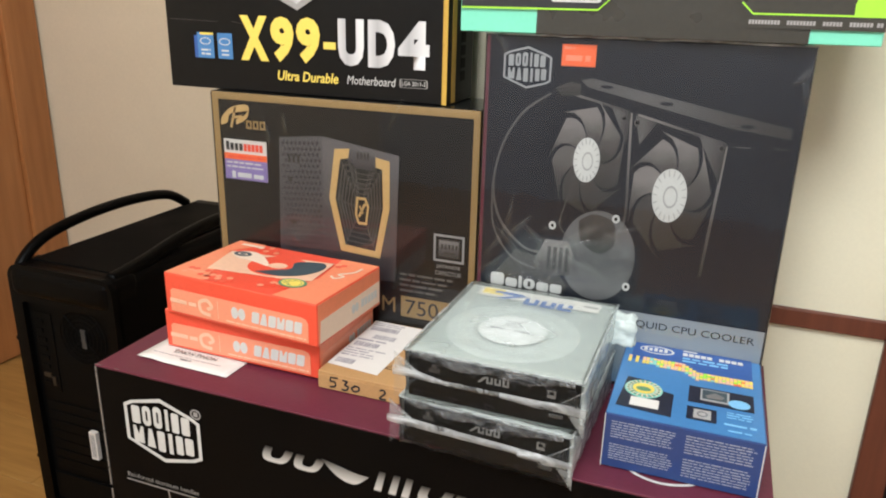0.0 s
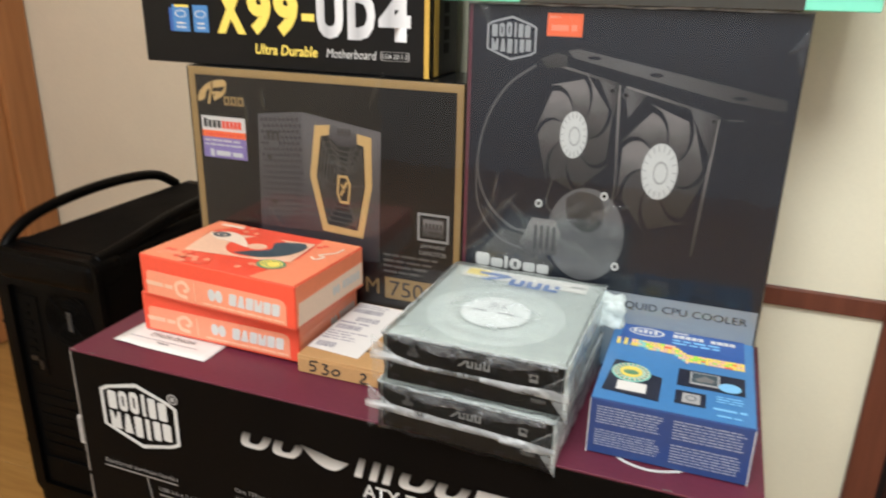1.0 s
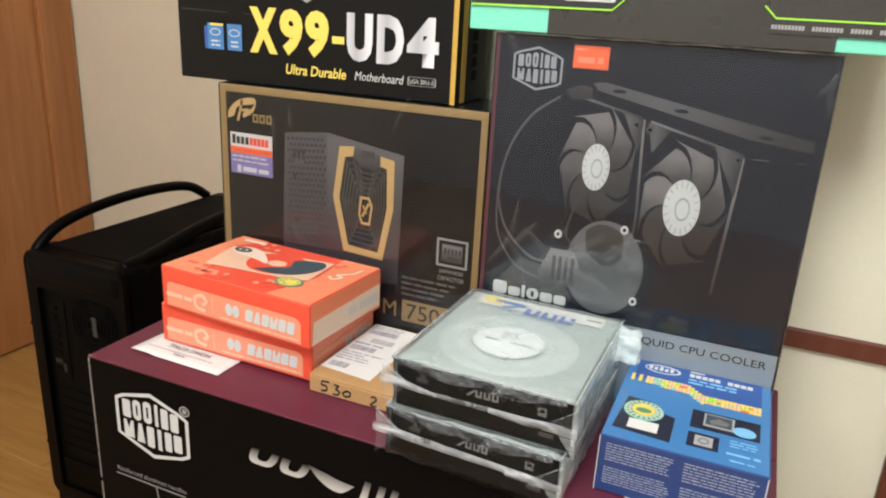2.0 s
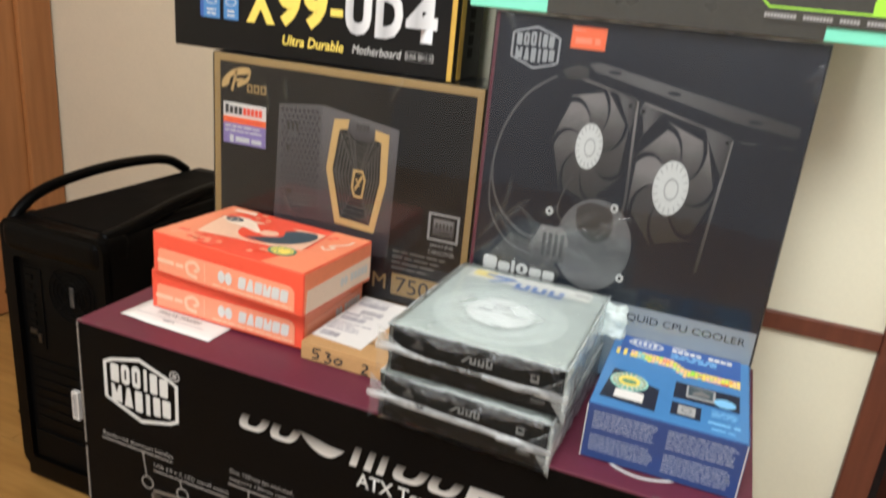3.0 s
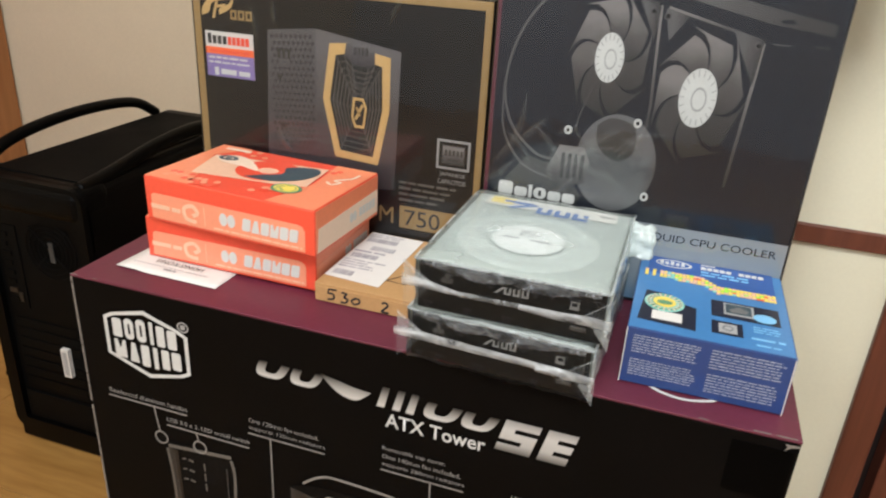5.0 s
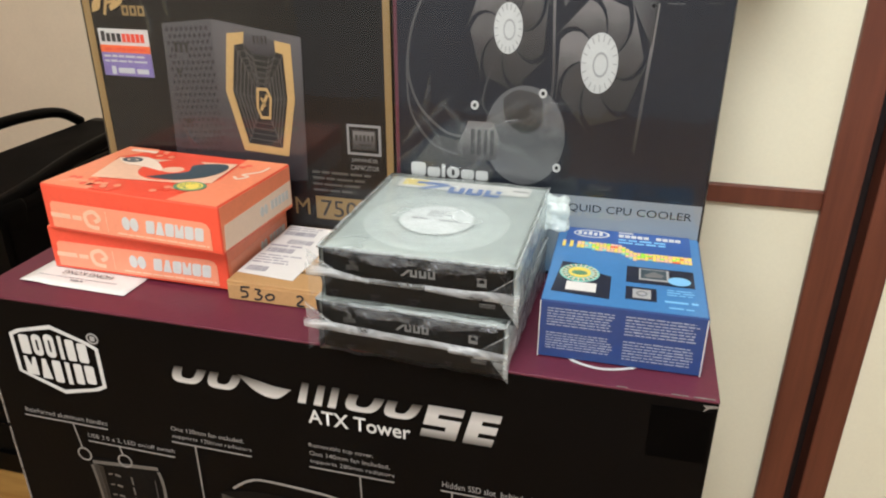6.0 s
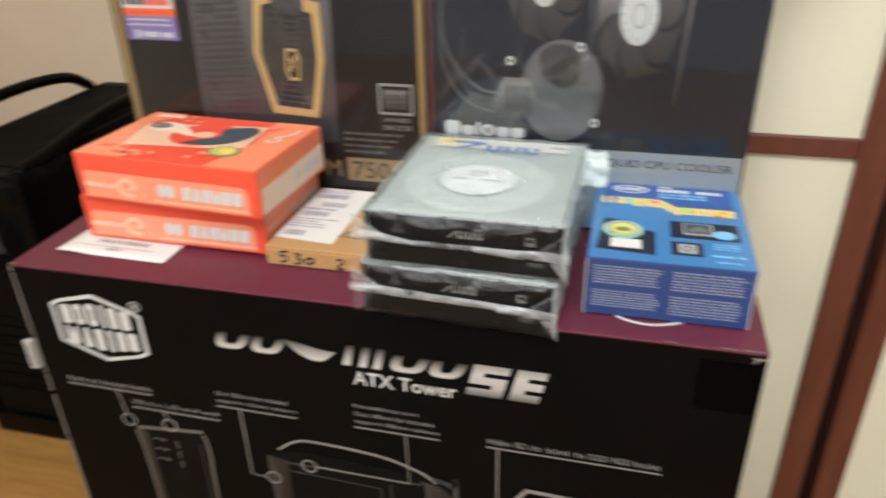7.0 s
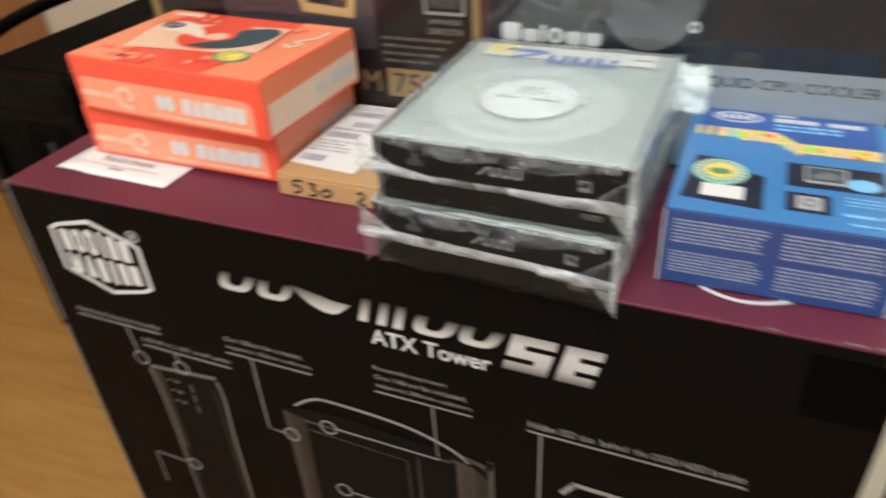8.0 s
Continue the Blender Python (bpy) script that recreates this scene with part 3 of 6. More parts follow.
floor = structure("floor", block(LEFT_X - 0.1, 2.3, -3.1, BACK_Y + 0.1, -0.06, -0.006), M["gap"], "honey-coloured wood laminate floor")


def sliding_door(name, x0, x1, y, rail_z, left_stile, right_stile, rail, label):
    d = thing(name, pose(x0, y, 0), label, "sliding door", "sliding doors", "structure")
    w = x1 - x0
    for z0, z1 in ((0.06, rail_z - rail), (rail_z, 1.96)):
        part("panel", block(left_stile, w - right_stile, 0.008, 0.026, z0, z1), M["door_panel"], d, "pale cream door panel")
    part("stile", block(0, left_stile, 0, 0.032, 0.01, 2.02, 0.002), M["stile"], d)
    part("stile", block(w - right_stile, w, 0, 0.032, 0.01, 2.02, 0.002), M["stile"], d)
    part("rail", block(left_stile, w - right_stile, 0.002, 0.030, rail_z - rail, rail_z, 0.0015), M["stile"], d)
    part("rail", block(left_stile, w - right_stile, 0.002, 0.030, 0.01, 0.06, 0.0015), M["stile"], d)
    part("rail", block(left_stile, w - right_stile, 0.002, 0.030, 1.96, 2.02, 0.0015), M["stile"], d)
    return d


sliding_door("door_1", -0.278, 0.484, WALL_Y, 0.693, 0.03, 0.033, 0.021, "cream sliding door framed in red-brown wood")
sliding_door("door_2", 0.498, 1.26, WALL_Y - 0.004, 0.690, 0.030, 0.033, 0.021, "second cream sliding door framed in red-brown wood")
sliding_door("door_3", 1.262, 2.198, WALL_Y, 0.693, 0.03, 0.033, 0.021, "cream sliding door framed in red-brown wood")
# Near-black strip set behind the gap; its colour stands for the shade there.
structure("trim_gap", block(0.478, 0.504, WALL_Y + 0.034, WALL_Y + 0.05, 0, 2.05), M["gap"], "near-black strip for the shade in the gap between two sliding doors")
structure("trim_header", block(-0.278, 2.198, WALL_Y - 0.002, WALL_Y + 0.09, 2.025, 2.4), M["wall"], "cream panel above the sliding doors")

wood_door = thing("door_4", pose(LEFT_X, 0.15, 0), "closed honey-brown wooden door in its frame", "door", kind="structure")
part("leaf", block(0.002, 0.022, 0.07, 0.80, 0.006, 2.02, 0.002), M["oak"], wood_door)
part("jamb", block(0.001, 0.036, 0.80, 0.905, 0.0, 2.1, 0.003), M["oak"], wood_door)
part("jamb", block(0.001, 0.036, 0.0, 0.07, 0.0, 2.1, 0.003), M["oak"], wood_door)
part("head", block(0.001, 0.036, 0.07, 0.80, 2.024, 2.1, 0.003), M["oak"], wood_door)
structure("baseboard", block(-1.54, -0.282, BACK_Y - 0.012, BACK_Y - 0.001, 0.0, 0.06, 0.002), M["skirt"], "low brown wooden skirting board")


# ---- the large carton ----
BOX_H = 0.63
carton = thing("carton", pose(0, 0, 0), "large black and maroon computer case carton with printed drawings", "carton")
FA = front((0, 0, 0), -0.0006)
TA = top((0, 0, 0), BOX_H + 0.0004)
part("body", block(-0.3365, 0.3345, 0.0, 0.288, 0.0, 0.6275, 0.0012), M["carton_black"], carton, "black printed cardboard body")
for y0, y1 in ((-0.0006, 0.1435), (0.1445, 0.2886)):
    part("top_flap", block(-0.3368, 0.3348, y0, y1, 0.6276, BOX_H, 0.0009), M["maroon"], carton, "matt maroon top flap")
edge = bmesh.new()
rnd = random.Random(4)
z = 0.02
while z < 0.625:
    h = rnd.uniform(0.01, 0.05)
    block(-0.3372, -0.3352, -0.0007, 0.0012, z, min(z + h, 0.6275), 0.0, 1, edge)
    z += h + rnd.choice((0, 0, 0.002, 0.006))
part("worn_edge", edge, M["worn"], carton, "pale scuffed vertical edge")
scuff = [rect(0.3, 0.312, -0.0004, 0.0006), rect(0.316, 0.331, -0.0002, 0.0009), rect(0.26, 0.268, -0.0003, 0.0004), rect(-0.3366, -0.328, -0.0003, 0.0006), rect(-0.31, -0.304, -0.0003, 0.0002)]
part("scuff", ink(TA, scuff, 1), M["worn"], carton, "small pale scuffs along the edge")
part("torn_paper", ink(FA, [[(0.323, 0.6255), (0.334, 0.6262), (0.3338, 0.6245), (0.328, 0.6232), (0.3235, 0.6195), (0.3255, 0.6235)]], 2), M["worn"], carton, "torn paper at the corner")
part("tape", ink(FA, [rect(0.287, 0.331, 0.572, 0.619)], 1), M["tape"], carton, "square of black tape")
emblem(-0.303, -0.205, 0.530, 0.607, 1, FA, carton)
part("mark", ink(FA, ring(oval(-0.209, 0.599, 0.0065, 0.0058, 20), oval(-0.209, 0.599, 0.005, 0.0043, 20)) + [rect(-0.2115, -0.2065, 0.5965, 0.6015)], 1), M["grey"], carton)


def cup(u0, u1, v0, v1, lean, t):
    """The lower half of a round letter shape, leaning."""
    s = lambda u, v: (u + lean * (v - v0), v)
    n, cu, ru, rv = 14, (u0 + u1) / 2, (u1 - u0) / 2, (v1 - v0)
    o = [s(cu - ru * math.copysign(abs(math.cos(math.pi * k / n)) ** 0.6, math.cos(math.pi * k / n)), v1 - rv * math.sin(math.pi * k / n) ** 0.6) for k in range(n + 1)]
    i = [s(cu - (ru - t) * math.copysign(abs(math.cos(math.pi * k / n)) ** 0.6, math.cos(math.pi * k / n)), v1 - (rv - 0.62 * t) * math.sin(math.pi * k / n) ** 0.6) for k in range(n + 1)]
    return [[o[k], o[k + 1], i[k + 1], i[k]] for k in range(n)]


def title(polys, material="cosmos"):
    part("title_shape", ink(FA, polys, 1), M[material], carton, "silver title shape fading into black")


for u0, u1 in ((-0.134, -0.102), (-0.098, -0.067), (0.034, 0.066), (0.069, 0.099)):
    title(cup(u0, u1, 0.5665, 0.584, 0.45, 0.0088))
swoosh_lo, swoosh_hi = arc([(-0.063, 0.586), (-0.047, 0.571), (-0.028, 0.566), (-0.012, 0.578)], 8), arc([(-0.063, 0.586), (-0.042, 0.582), (-0.028, 0.579), (-0.012, 0.578)], 8)
title([[swoosh_lo[k], swoosh_lo[k + 1], swoosh_hi[k + 1], swoosh_hi[k]] for k in range(len(swoosh_lo) - 1)])
for u in (-0.007, 0.008, 0.021):
    title([[(u, 0.566), (u + 0.0075, 0.566), (u + 0.0125, 0.588), (u + 0.006, 0.588)]])
for u, w in ((0.104, 0.031), (0.141, 0.025)):
    lean = lambda p: (p[0] + 0.25 * (p[1] - 0.553), p[1])
    bands = [rect(u, u + w, v, v + 0.0078) for v in (0.553, 0.5655, 0.578)]
    bands += [rect(u, u + 0.011, 0.5733, 0.578), rect(u + w - 0.011, u + w, 0.5608, 0.5655)] if w > 0.03 else [rect(u, u + 0.011, 0.5733, 0.578), rect(u, u + 0.011, 0.5608, 0.5655)]
    title([[lean(p) for p in q] for q in bands], "silver_up")
words("printed_text", FA, "ATX Tower", 0.002, 0.096, 0.546, 0.561, 1, M["white"], carton, 0.012)
words("printed_text", FA, "Reinforced aluminum handles", -0.309, -0.214, 0.4989, 0.5045, 1, M["grey"], carton, -0.008)
words("printed_text", FA, "USB 3.0 x 2, LED on/off switch", -0.240, -0.143, 0.4799, 0.4855, 1, M["grey"], carton, -0.008)
words("printed_text", FA, "One 120mm fan included,", -0.142, -0.066, 0.5079, 0.5135, 1, M["grey"], carton, -0.008)
words("printed_text", FA, "supports 120mm radiators", -0.142, -0.059, 0.4989, 0.5045, 1, M["grey"], carton, -0.008)
words("printed_text", FA, "Removable top cover;", 0.0, 0.061, 0.5179, 0.5235, 1, M["grey"], carton, -0.008)
words("printed_text", FA, "One 140mm fan included,", 0.0, 0.076, 0.5089, 0.5145, 1, M["grey"], carton, -0.008)
words("printed_text", FA, "supports 280mm radiators", 0.0, 0.080, 0.4999, 0.5055, 1, M["grey"], carton, -0.008)
words("printed_text", FA, "Hidden SSD slot  behind  the ODD/ HDD bracket", 0.124, 0.271, 0.5009, 0.5073, 1, M["grey"], carton, -0.008)
T = 0.0014
for pts in ([(-0.310, 0.4955), (-0.214, 0.4955)], [(-0.254, 0.4955), (-0.250, 0.466)], [(-0.240, 0.4765), (-0.143, 0.4765)], [(-0.205, 0.4765), (-0.203, 0.467)], [(-0.143, 0.4955), (-0.059, 0.4955)], [(-0.118, 0.4955), (-0.118, 0.412), (-0.101, 0.411)], [(-0.001, 0.4965), (0.080, 0.4965)], [(0.048, 0.4965), (0.049, 0.436), (-0.045, 0.437)], [(0.123, 0.4975), (0.272, 0.4975)], [(0.133, 0.4975), (0.133, 0.30)], [(-0.28, 0.27), (-0.28, 0.317), (-0.238, 0.317)], [(-0.04, 0.355), (0.03, 0.355), (0.03, 0.30)]):
    part("callout_line", ink(FA, stroke(pts, T), 4), M["line"], carton)
for cu, cv in ((-0.249, 0.458), (-0.202, 0.459), (-0.094, 0.412), (-0.053, 0.436), (-0.230, 0.317), (-0.049, 0.355)):
    part("callout_ring", ink(FA, ring(oval(cu, cv, 0.0082, 0.0082, 24), oval(cu, cv, 0.0066, 0.0066, 24)), 4), M["line"], carton)
tower_art = [[(-0.241, 0.455), (-0.166, 0.455), (-0.166, 0.10), (-0.241, 0.10)]]
part("case_drawing", ink(FA, tower_art, 1), M["dimmer"], carton, "dim printed picture of a tower case front")
hl = stroke([(-0.242, 0.449), (-0.166, 0.456)], 0.004) + stroke(arc([(-0.244, 0.445), (-0.240, 0.40), (-0.239, 0.30), (-0.239, 0.12)]), 0.0026) + stroke(arc([(-0.166, 0.452), (-0.163, 0.43), (-0.165, 0.36), (-0.166, 0.12)]), 0.0032)
part("case_highlight", ink(FA, hl, 2), M["wire"], carton)
slots = []
for k in range(3):
    v = 0.437 - 0.0135 * k
    slots += stroke([(-0.2265, v - 0.0006), (-0.2215, v + 0.0006)], 0.0016) + stroke([(-0.2185, v + 0.0004), (-0.2125, v - 0.0008)], 0.0024)
    slots += stroke([(-0.1995, v + 0.001), (-0.1990, v - 0.0085)], 0.0016)
part("case_highlight", ink(FA, slots, 2), M["wire"], carton)
side_art = arc([(-0.10, 0.442), (-0.06, 0.452), (0.03, 0.449), (0.086, 0.444)], 8)
part("case_drawing", ink(FA, [[(-0.096, 0.10), (0.094, 0.10), (0.094, 0.43), *side_art[::-1]]], 1), M["dimmer"], carton, "dim printed picture of a tower case side")
part("case_highlight", ink(FA, [[(-0.096, 0.30), (-0.078, 0.30), (-0.076, 0.437), (-0.098, 0.441)]], 1.6), M["art_glow"], carton)
part("case_highlight", ink(FA, [[(-0.2385, 0.34), (-0.229, 0.34), (-0.231, 0.445), (-0.2425, 0.447)]], 1.6), M["art_glow"], carton)
part("case_highlight", ink(FA, [[(0.066, 0.33), (0.093, 0.33), (0.093, 0.425), (0.078, 0.438), (0.064, 0.440)]], 1.6), M["art_glow"], carton)
roof = stroke(arc([(-0.084, 0.451), (-0.066, 0.464), (-0.045, 0.468), (0.02, 0.464), (0.06, 0.452), (0.075, 0.441)]), 0.0026)
part("case_highlight", ink(FA, roof, 2), M["line"], carton)
part("case_highlight", ink(FA, stroke(arc([(-0.2365, 0.44), (-0.233, 0.35), (-0.232, 0.2)]), 0.0014) + stroke([(-0.172, 0.44), (-0.172, 0.2)], 0.0012) + stroke(arc([(0.06, 0.44), (0.074, 0.432), (0.078, 0.41), (0.078, 0.2)]), 0.0022) + stroke([(-0.075, 0.425), (0.02, 0.422), (0.02, 0.2)], 0.0012), 2.6), M["dim"], carton)
body_lines = stroke([(0.03, 0.43), (0.03, 0.11)], 0.0015) + stroke(arc([(0.072, 0.446), (0.090, 0.440), (0.094, 0.42), (0.093, 0.12)]), 0.005) + stroke([(-0.092, 0.425), (-0.088, 0.12)], 0.002) + stroke([(-0.08, 0.435), (0.06, 0.436)], 0.002)
part("case_highlight", ink(FA, body_lines, 2), M["dim"], carton)
part("case_drawing", ink(FA, [rect(0.155, 0.30, 0.12, 0.44)], 1), M["dimmer"], carton, "dim printed picture of a drive bracket")
part("case_highlight", ink(FA, stroke([(0.158, 0.452), (0.30, 0.447)], 0.004) + stroke([(0.150, 0.438), (0.160, 0.452)], 0.004), 2), M["line"], carton)
oval_lo = arc([(0.214, 0.041), (0.225, 0.0265), (0.247, 0.0205), (0.270, 0.0275), (0.282, 0.041)])
part("top_emblem", ink(TA, stroke(oval_lo + arc([(0.282, 0.041), (0.283, 0.08), (0.247, 0.098), (0.213, 0.08), (0.214, 0.041)]), 0.0028), 1), M["white"], carton, "white printed badge outline")
part("mark", ink(TA, ring(oval(0.204, 0.033, 0.0045, 0.0045, 18), oval(0.204, 0.033, 0.0034, 0.0034, 18)) + [rect(0.2025, 0.2055, 0.0315, 0.0345)], 1), M["grey"], carton)

slip = thing("paper_slip", pose(0, 0, BOX_H + 0.0008) @ pose(-0.249, 0.052, 0, 0, 0, -1.2), "white printed paper slip lying on the carton", "paper")
sheet = bmesh.new()
grid = [[sheet.verts.new((-0.059 + 0.118 * i / 10, -0.022 + 0.052 * j / 5, 0.0003 + 0.0012 * (1 - abs(i - 1) / 9) * (1 - j / 5) * (i < 3))) for j in range(6)] for i in range(11)]
for i in range(10):
    for j in range(5):
        sheet.faces.new((grid[i][j], grid[i + 1][j], grid[i + 1][j + 1], grid[i][j + 1]))
smooth(part("sheet", sheet, M["paper"], slip)).modifiers.new("thick", "SOLIDIFY").thickness = 0.0002
SL = top((0, 0, 0), 0.0014)
words("printed_text", SL, "HONG KONG", -0.029, 0.027, 0.0, 0.007, 1, M["ink"], slip, 0.0, 0.0, 180)
part("small_print", ink(SL, bars(-0.010, 0.004, -0.0125, -0.008, 1, 3, 0.5, 0), 1), M["greyink"], slip)
part("small_print", ink(SL, bars(-0.05, 0.045, -0.0075, -0.0045, 1, 3, 0.25), 1), M["faint"], slip)


# ---- drive cartons ----
def drive_carton(m, label, W, D, H, side):
    """A red and orange retail carton of half width W, half depth D and height H; its own origin is the middle of the base."""
    t = thing("drive_carton", m, label, "carton", "red drive cartons")
    part("body", block(-W, W, -D, D, 0, H, 0.0014, 3), M["red"], t, "glossy red printed carton")
    f, r = front((0, 0, 0), -D - 0.0002), right((0, 0, 0), W + 0.0002)
    u = lambda a, b, w: Vector((a * W / 0.102, b * D / 0.071, H + 0.0002 + w))
    part("top_print", ink(u, [[(-0.101, -0.070), (-0.046, -0.070), (-0.060, -0.03), (-0.086, 0.030), (-0.060, 0.070), (-0.101, 0.070)]], 1), M["orange"], t)
    part("top_print", ink(u, [[(0.101, -0.070), (0.101, 0.070), (0.052, 0.070), (0.062, 0.0), (0.046, -0.070)]], 1), M["orange"], t)
    part("picture", ink(u, [[(-0.067, -0.037), (-0.083, 0.030), (0.052, 0.050), (0.060, -0.014), (0.04, -0.022)]], 2), M["peach"], t, "peach panel with a round arrow")
    part("picture", ink(u, ring(oval(-0.001, 0.010, 0.036, 0.034, 30), oval(-0.001, 0.010, 0.012, 0.010, 30)), 3), M["red"], t)
    part("picture", ink(u, [arc([(-0.012, -0.020), (0.02, -0.019), (0.045, 0.0), (0.052, 0.028), (0.04, 0.043), (0.012, 0.03), (0.018, 0.008), (0.0, -0.008), (-0.012, -0.020)], 5)[:-1]], 4), M["slate"], t)
    part("picture", ink(u, [arc([(-0.078, 0.022), (-0.065, 0.036), (-0.045, 0.035), (-0.022, 0.018), (-0.01, 0.002), (-0.035, 0.008), (-0.06, 0.01), (-0.078, 0.022)], 5)[:-1]], 4), M["cream"], t)
    part("picture", ink(u, ring(oval(-0.062, 0.024, 0.012, 0.008, 20), oval(-0.062, 0.024, 0.007, 0.004, 20)) + [oval(-0.062, 0.024, 0.004, 0.0025, 12)], 5), M["slate"], t)
    cells = []
    rnd = random.Random(8)
    for cu, cv in ((-0.072, -0.050), (-0.035, -0.058), (0.030, -0.045), (0.050, 0.050), (-0.050, 0.056)):
        for i in range(-2, 3):
            for j in range(-1, 2):
                if rnd.random() < 0.5:
                    a, b = cu + 0.0078 * (i + 0.5 * (j % 2)), cv + 0.0068 * j
                    if abs(b) < 0.066:
                        cells.append(oval(a, b, 0.0041, 0.0041, 6))
    part("speckle", ink(u, cells[::2], 1.5), M["salmon"], t), part("speckle", ink(u, cells[1::2], 1.5), M["red"], t)
    part("top_print", ink(u, bars(-0.088, -0.045, 0.052, 0.066, 1, 2, 0.6), 3), M["cream"], t)
    part("top_line", ink(u, stroke(arc([(0.070, 0.012), (0.078, 0.006), (0.084, 0.016), (0.076, 0.02), (0.088, 0.034), (0.09, 0.05)]), 0.003), 3), M["cream"], t)
    seal = part("seal", ink(u, [oval(0.046, -0.030, 0.017, 0.0135, 30)], 3), M["green"], t, "small round hologram seal")
    part("seal_print", ink(u, ring(oval(0.046, -0.030, 0.0135, 0.0105, 24), oval(0.046, -0.030, 0.0115, 0.0085, 24)) + [oval(0.049, -0.030, 0.007, 0.007, 14)] + [rect(0.036, 0.043, -0.037 + 0.004 * k, -0.035 + 0.004 * k) for k in range(4)], 4), M["yellow"], seal)
    part("front_panel", ink(f, [[(-W + 0.007, 0.003), (W - 0.010, 0.003), (W - 0.010, 0.024), (W - 0.013, 0.028), (W - 0.018, 0.0295), (-W + 0.011, 0.0295), (-W + 0.008, 0.027)]], 1), M["salmon"], t)
    part("logo", ink(f, bars(-0.091, -0.055, 0.012, 0.020, 1, 1, 0.6, 0) + stroke(arc([(-0.036, 0.008), (-0.048, 0.010), (-0.050, 0.020), (-0.040, 0.024), (-0.034, 0.018), (-0.040, 0.014)]), 0.004) + [rect(-0.026, -0.0255, 0.006, 0.026)], 2), M["peach"], t)
    blocks = [oval(-0.0035 + 0.0092 * k, 0.0175, 0.0045, 0.0066, 16) for k in range(2)]
    for k, kind in enumerate(("block", "taper", "block", "saddle", "block", "block")):
        a = 0.018 + k * 0.0105
        blocks += [[(u + 0.12 * (v - 0.011), v) for u, v in q] for q in glyph(kind, a, a + 0.0092, 0.011, 0.0238)]
    part("logo", ink(f, blocks, 2), M["white"], t, "white printed shapes")
    part("small_print", ink(f, bars(-0.015, 0.085, 0.0045, 0.0085, 1, 6, 0.4, 0), 2), M["peach"], t)
    part("side_panel", ink(r, [[(-D + 0.002, 0.002), (D - 0.002, 0.002), (D - 0.002, H - 0.001), (-D + 0.002, H - 0.001)]], 1), M["orange"], t)
    part("side_label", ink(r, [[(-D + 0.004, 0.003), (D - 0.003, 0.005), (D - 0.003, 0.030), (-D + 0.006, 0.0265)]], 2), M[side], t)
    part("logo", ink(r, [oval(0.004 + 0.007 * k, 0.017, 0.0033, 0.0052, 14) for k in range(2)] + [rect(0.02 + 0.007 * k, 0.0255 + 0.007 * k, 0.013, 0.022) for k in range(5)], 3), M["white"], t)
    return t


drive_carton(pose(-0.1960, 0.1250, BOX_H + 0.0022, 0, 0, -0.6), "red and orange drive carton lying flat on the paper slip", 0.0975, 0.0620, 0.0440, "salmon")
drive_carton(pose(-0.1845, 0.1160, BOX_H + 0.0465, 0, 0, -4.0), "red and orange drive carton stacked askew on an identical one", 0.0980, 0.0630, 0.0460, "cream")

# ---- the flat kraft box ----
SX, SY, SZ = -0.0945, 0.051, BOX_H + 0.0006
kraft = thing("kraft_box", pose(SX, SY, SZ, 0, 0, 0), "flat brown kraft cardboard box with a white label", "box")
KW, KD, KH = 0.112, 0.135, 0.0185
part("body", block(0, KW, 0, KD, 0, KH, 0.0008), M["kraft"], kraft)
kf, kt = front((0, 0, 0), -0.0002), top((0, 0, 0), KH + 0.0002)
part("flap", block(0.001, KW - 0.001, -0.0012, -0.0001, 0.0005, KH - 0.003, 0.0003), M["kraft"], kraft, "tucked front flap")
part("address_label", ink(kt, [[(0.001, 0.018), (0.060, 0.013), (0.062, 0.132), (0.002, 0.133)]], 1), M["paper"], kraft, "white shipping label with bar codes")
codes = []
rnd = random.Random(21)
for v0, v1, u0, u1 in ((0.024, 0.034, 0.006, 0.026), (0.066, 0.076, 0.006, 0.034), (0.088, 0.098, 0.018, 0.044), (0.108, 0.118, 0.006, 0.04)):
    u = u0
    while u < u1:
        w = rnd.choice((0.0006, 0.001, 0.0014))
        codes.append(rect(u, u + w, v0, v1))
        u += w + rnd.choice((0.0006, 0.001))
part("bar_code", ink(kt, codes, 2), M["faint"], kraft)
part("small_print", ink(kt, bars(0.004, 0.048, 0.040, 0.062, 4, 31, 0.4, 0.5) + bars(0.004, 0.048, 0.078, 0.086, 1, 33, 0.4, 0.3) + bars(0.004, 0.048, 0.120, 0.130, 2, 35, 0.4, 0.3), 2), M["faint"], kraft)
part("warning_triangle", ink(kt, outline([(0.060, 0.030), (0.082, 0.028), (0.072, 0.046)], 0.0014), 1), M["ink"], kraft)
KF = front((0, 0, 0), -0.0013)
five = stroke([(0.022, 0.0145), (0.0155, 0.0140), (0.0150, 0.0105)], 0.0015) + stroke(arc([(0.0150, 0.0105), (0.019, 0.0105), (0.0195, 0.007), (0.0145, 0.0055)], 6), 0.0015)
three = stroke(arc([(0.026, 0.0135), (0.030, 0.0130), (0.028, 0.0100), (0.031, 0.0085), (0.029, 0.0055), (0.025, 0.0055)], 6), 0.0015)
nought = stroke(arc([(0.037, 0.0105), (0.034, 0.0085), (0.036, 0.006), (0.040, 0.0075), (0.040, 0.0105), (0.036, 0.0108)], 6), 0.0015)
two = stroke(arc([(0.058, 0.0115), (0.061, 0.0125), (0.0625, 0.0100), (0.058, 0.0050), (0.0635, 0.0048)], 6), 0.0015)
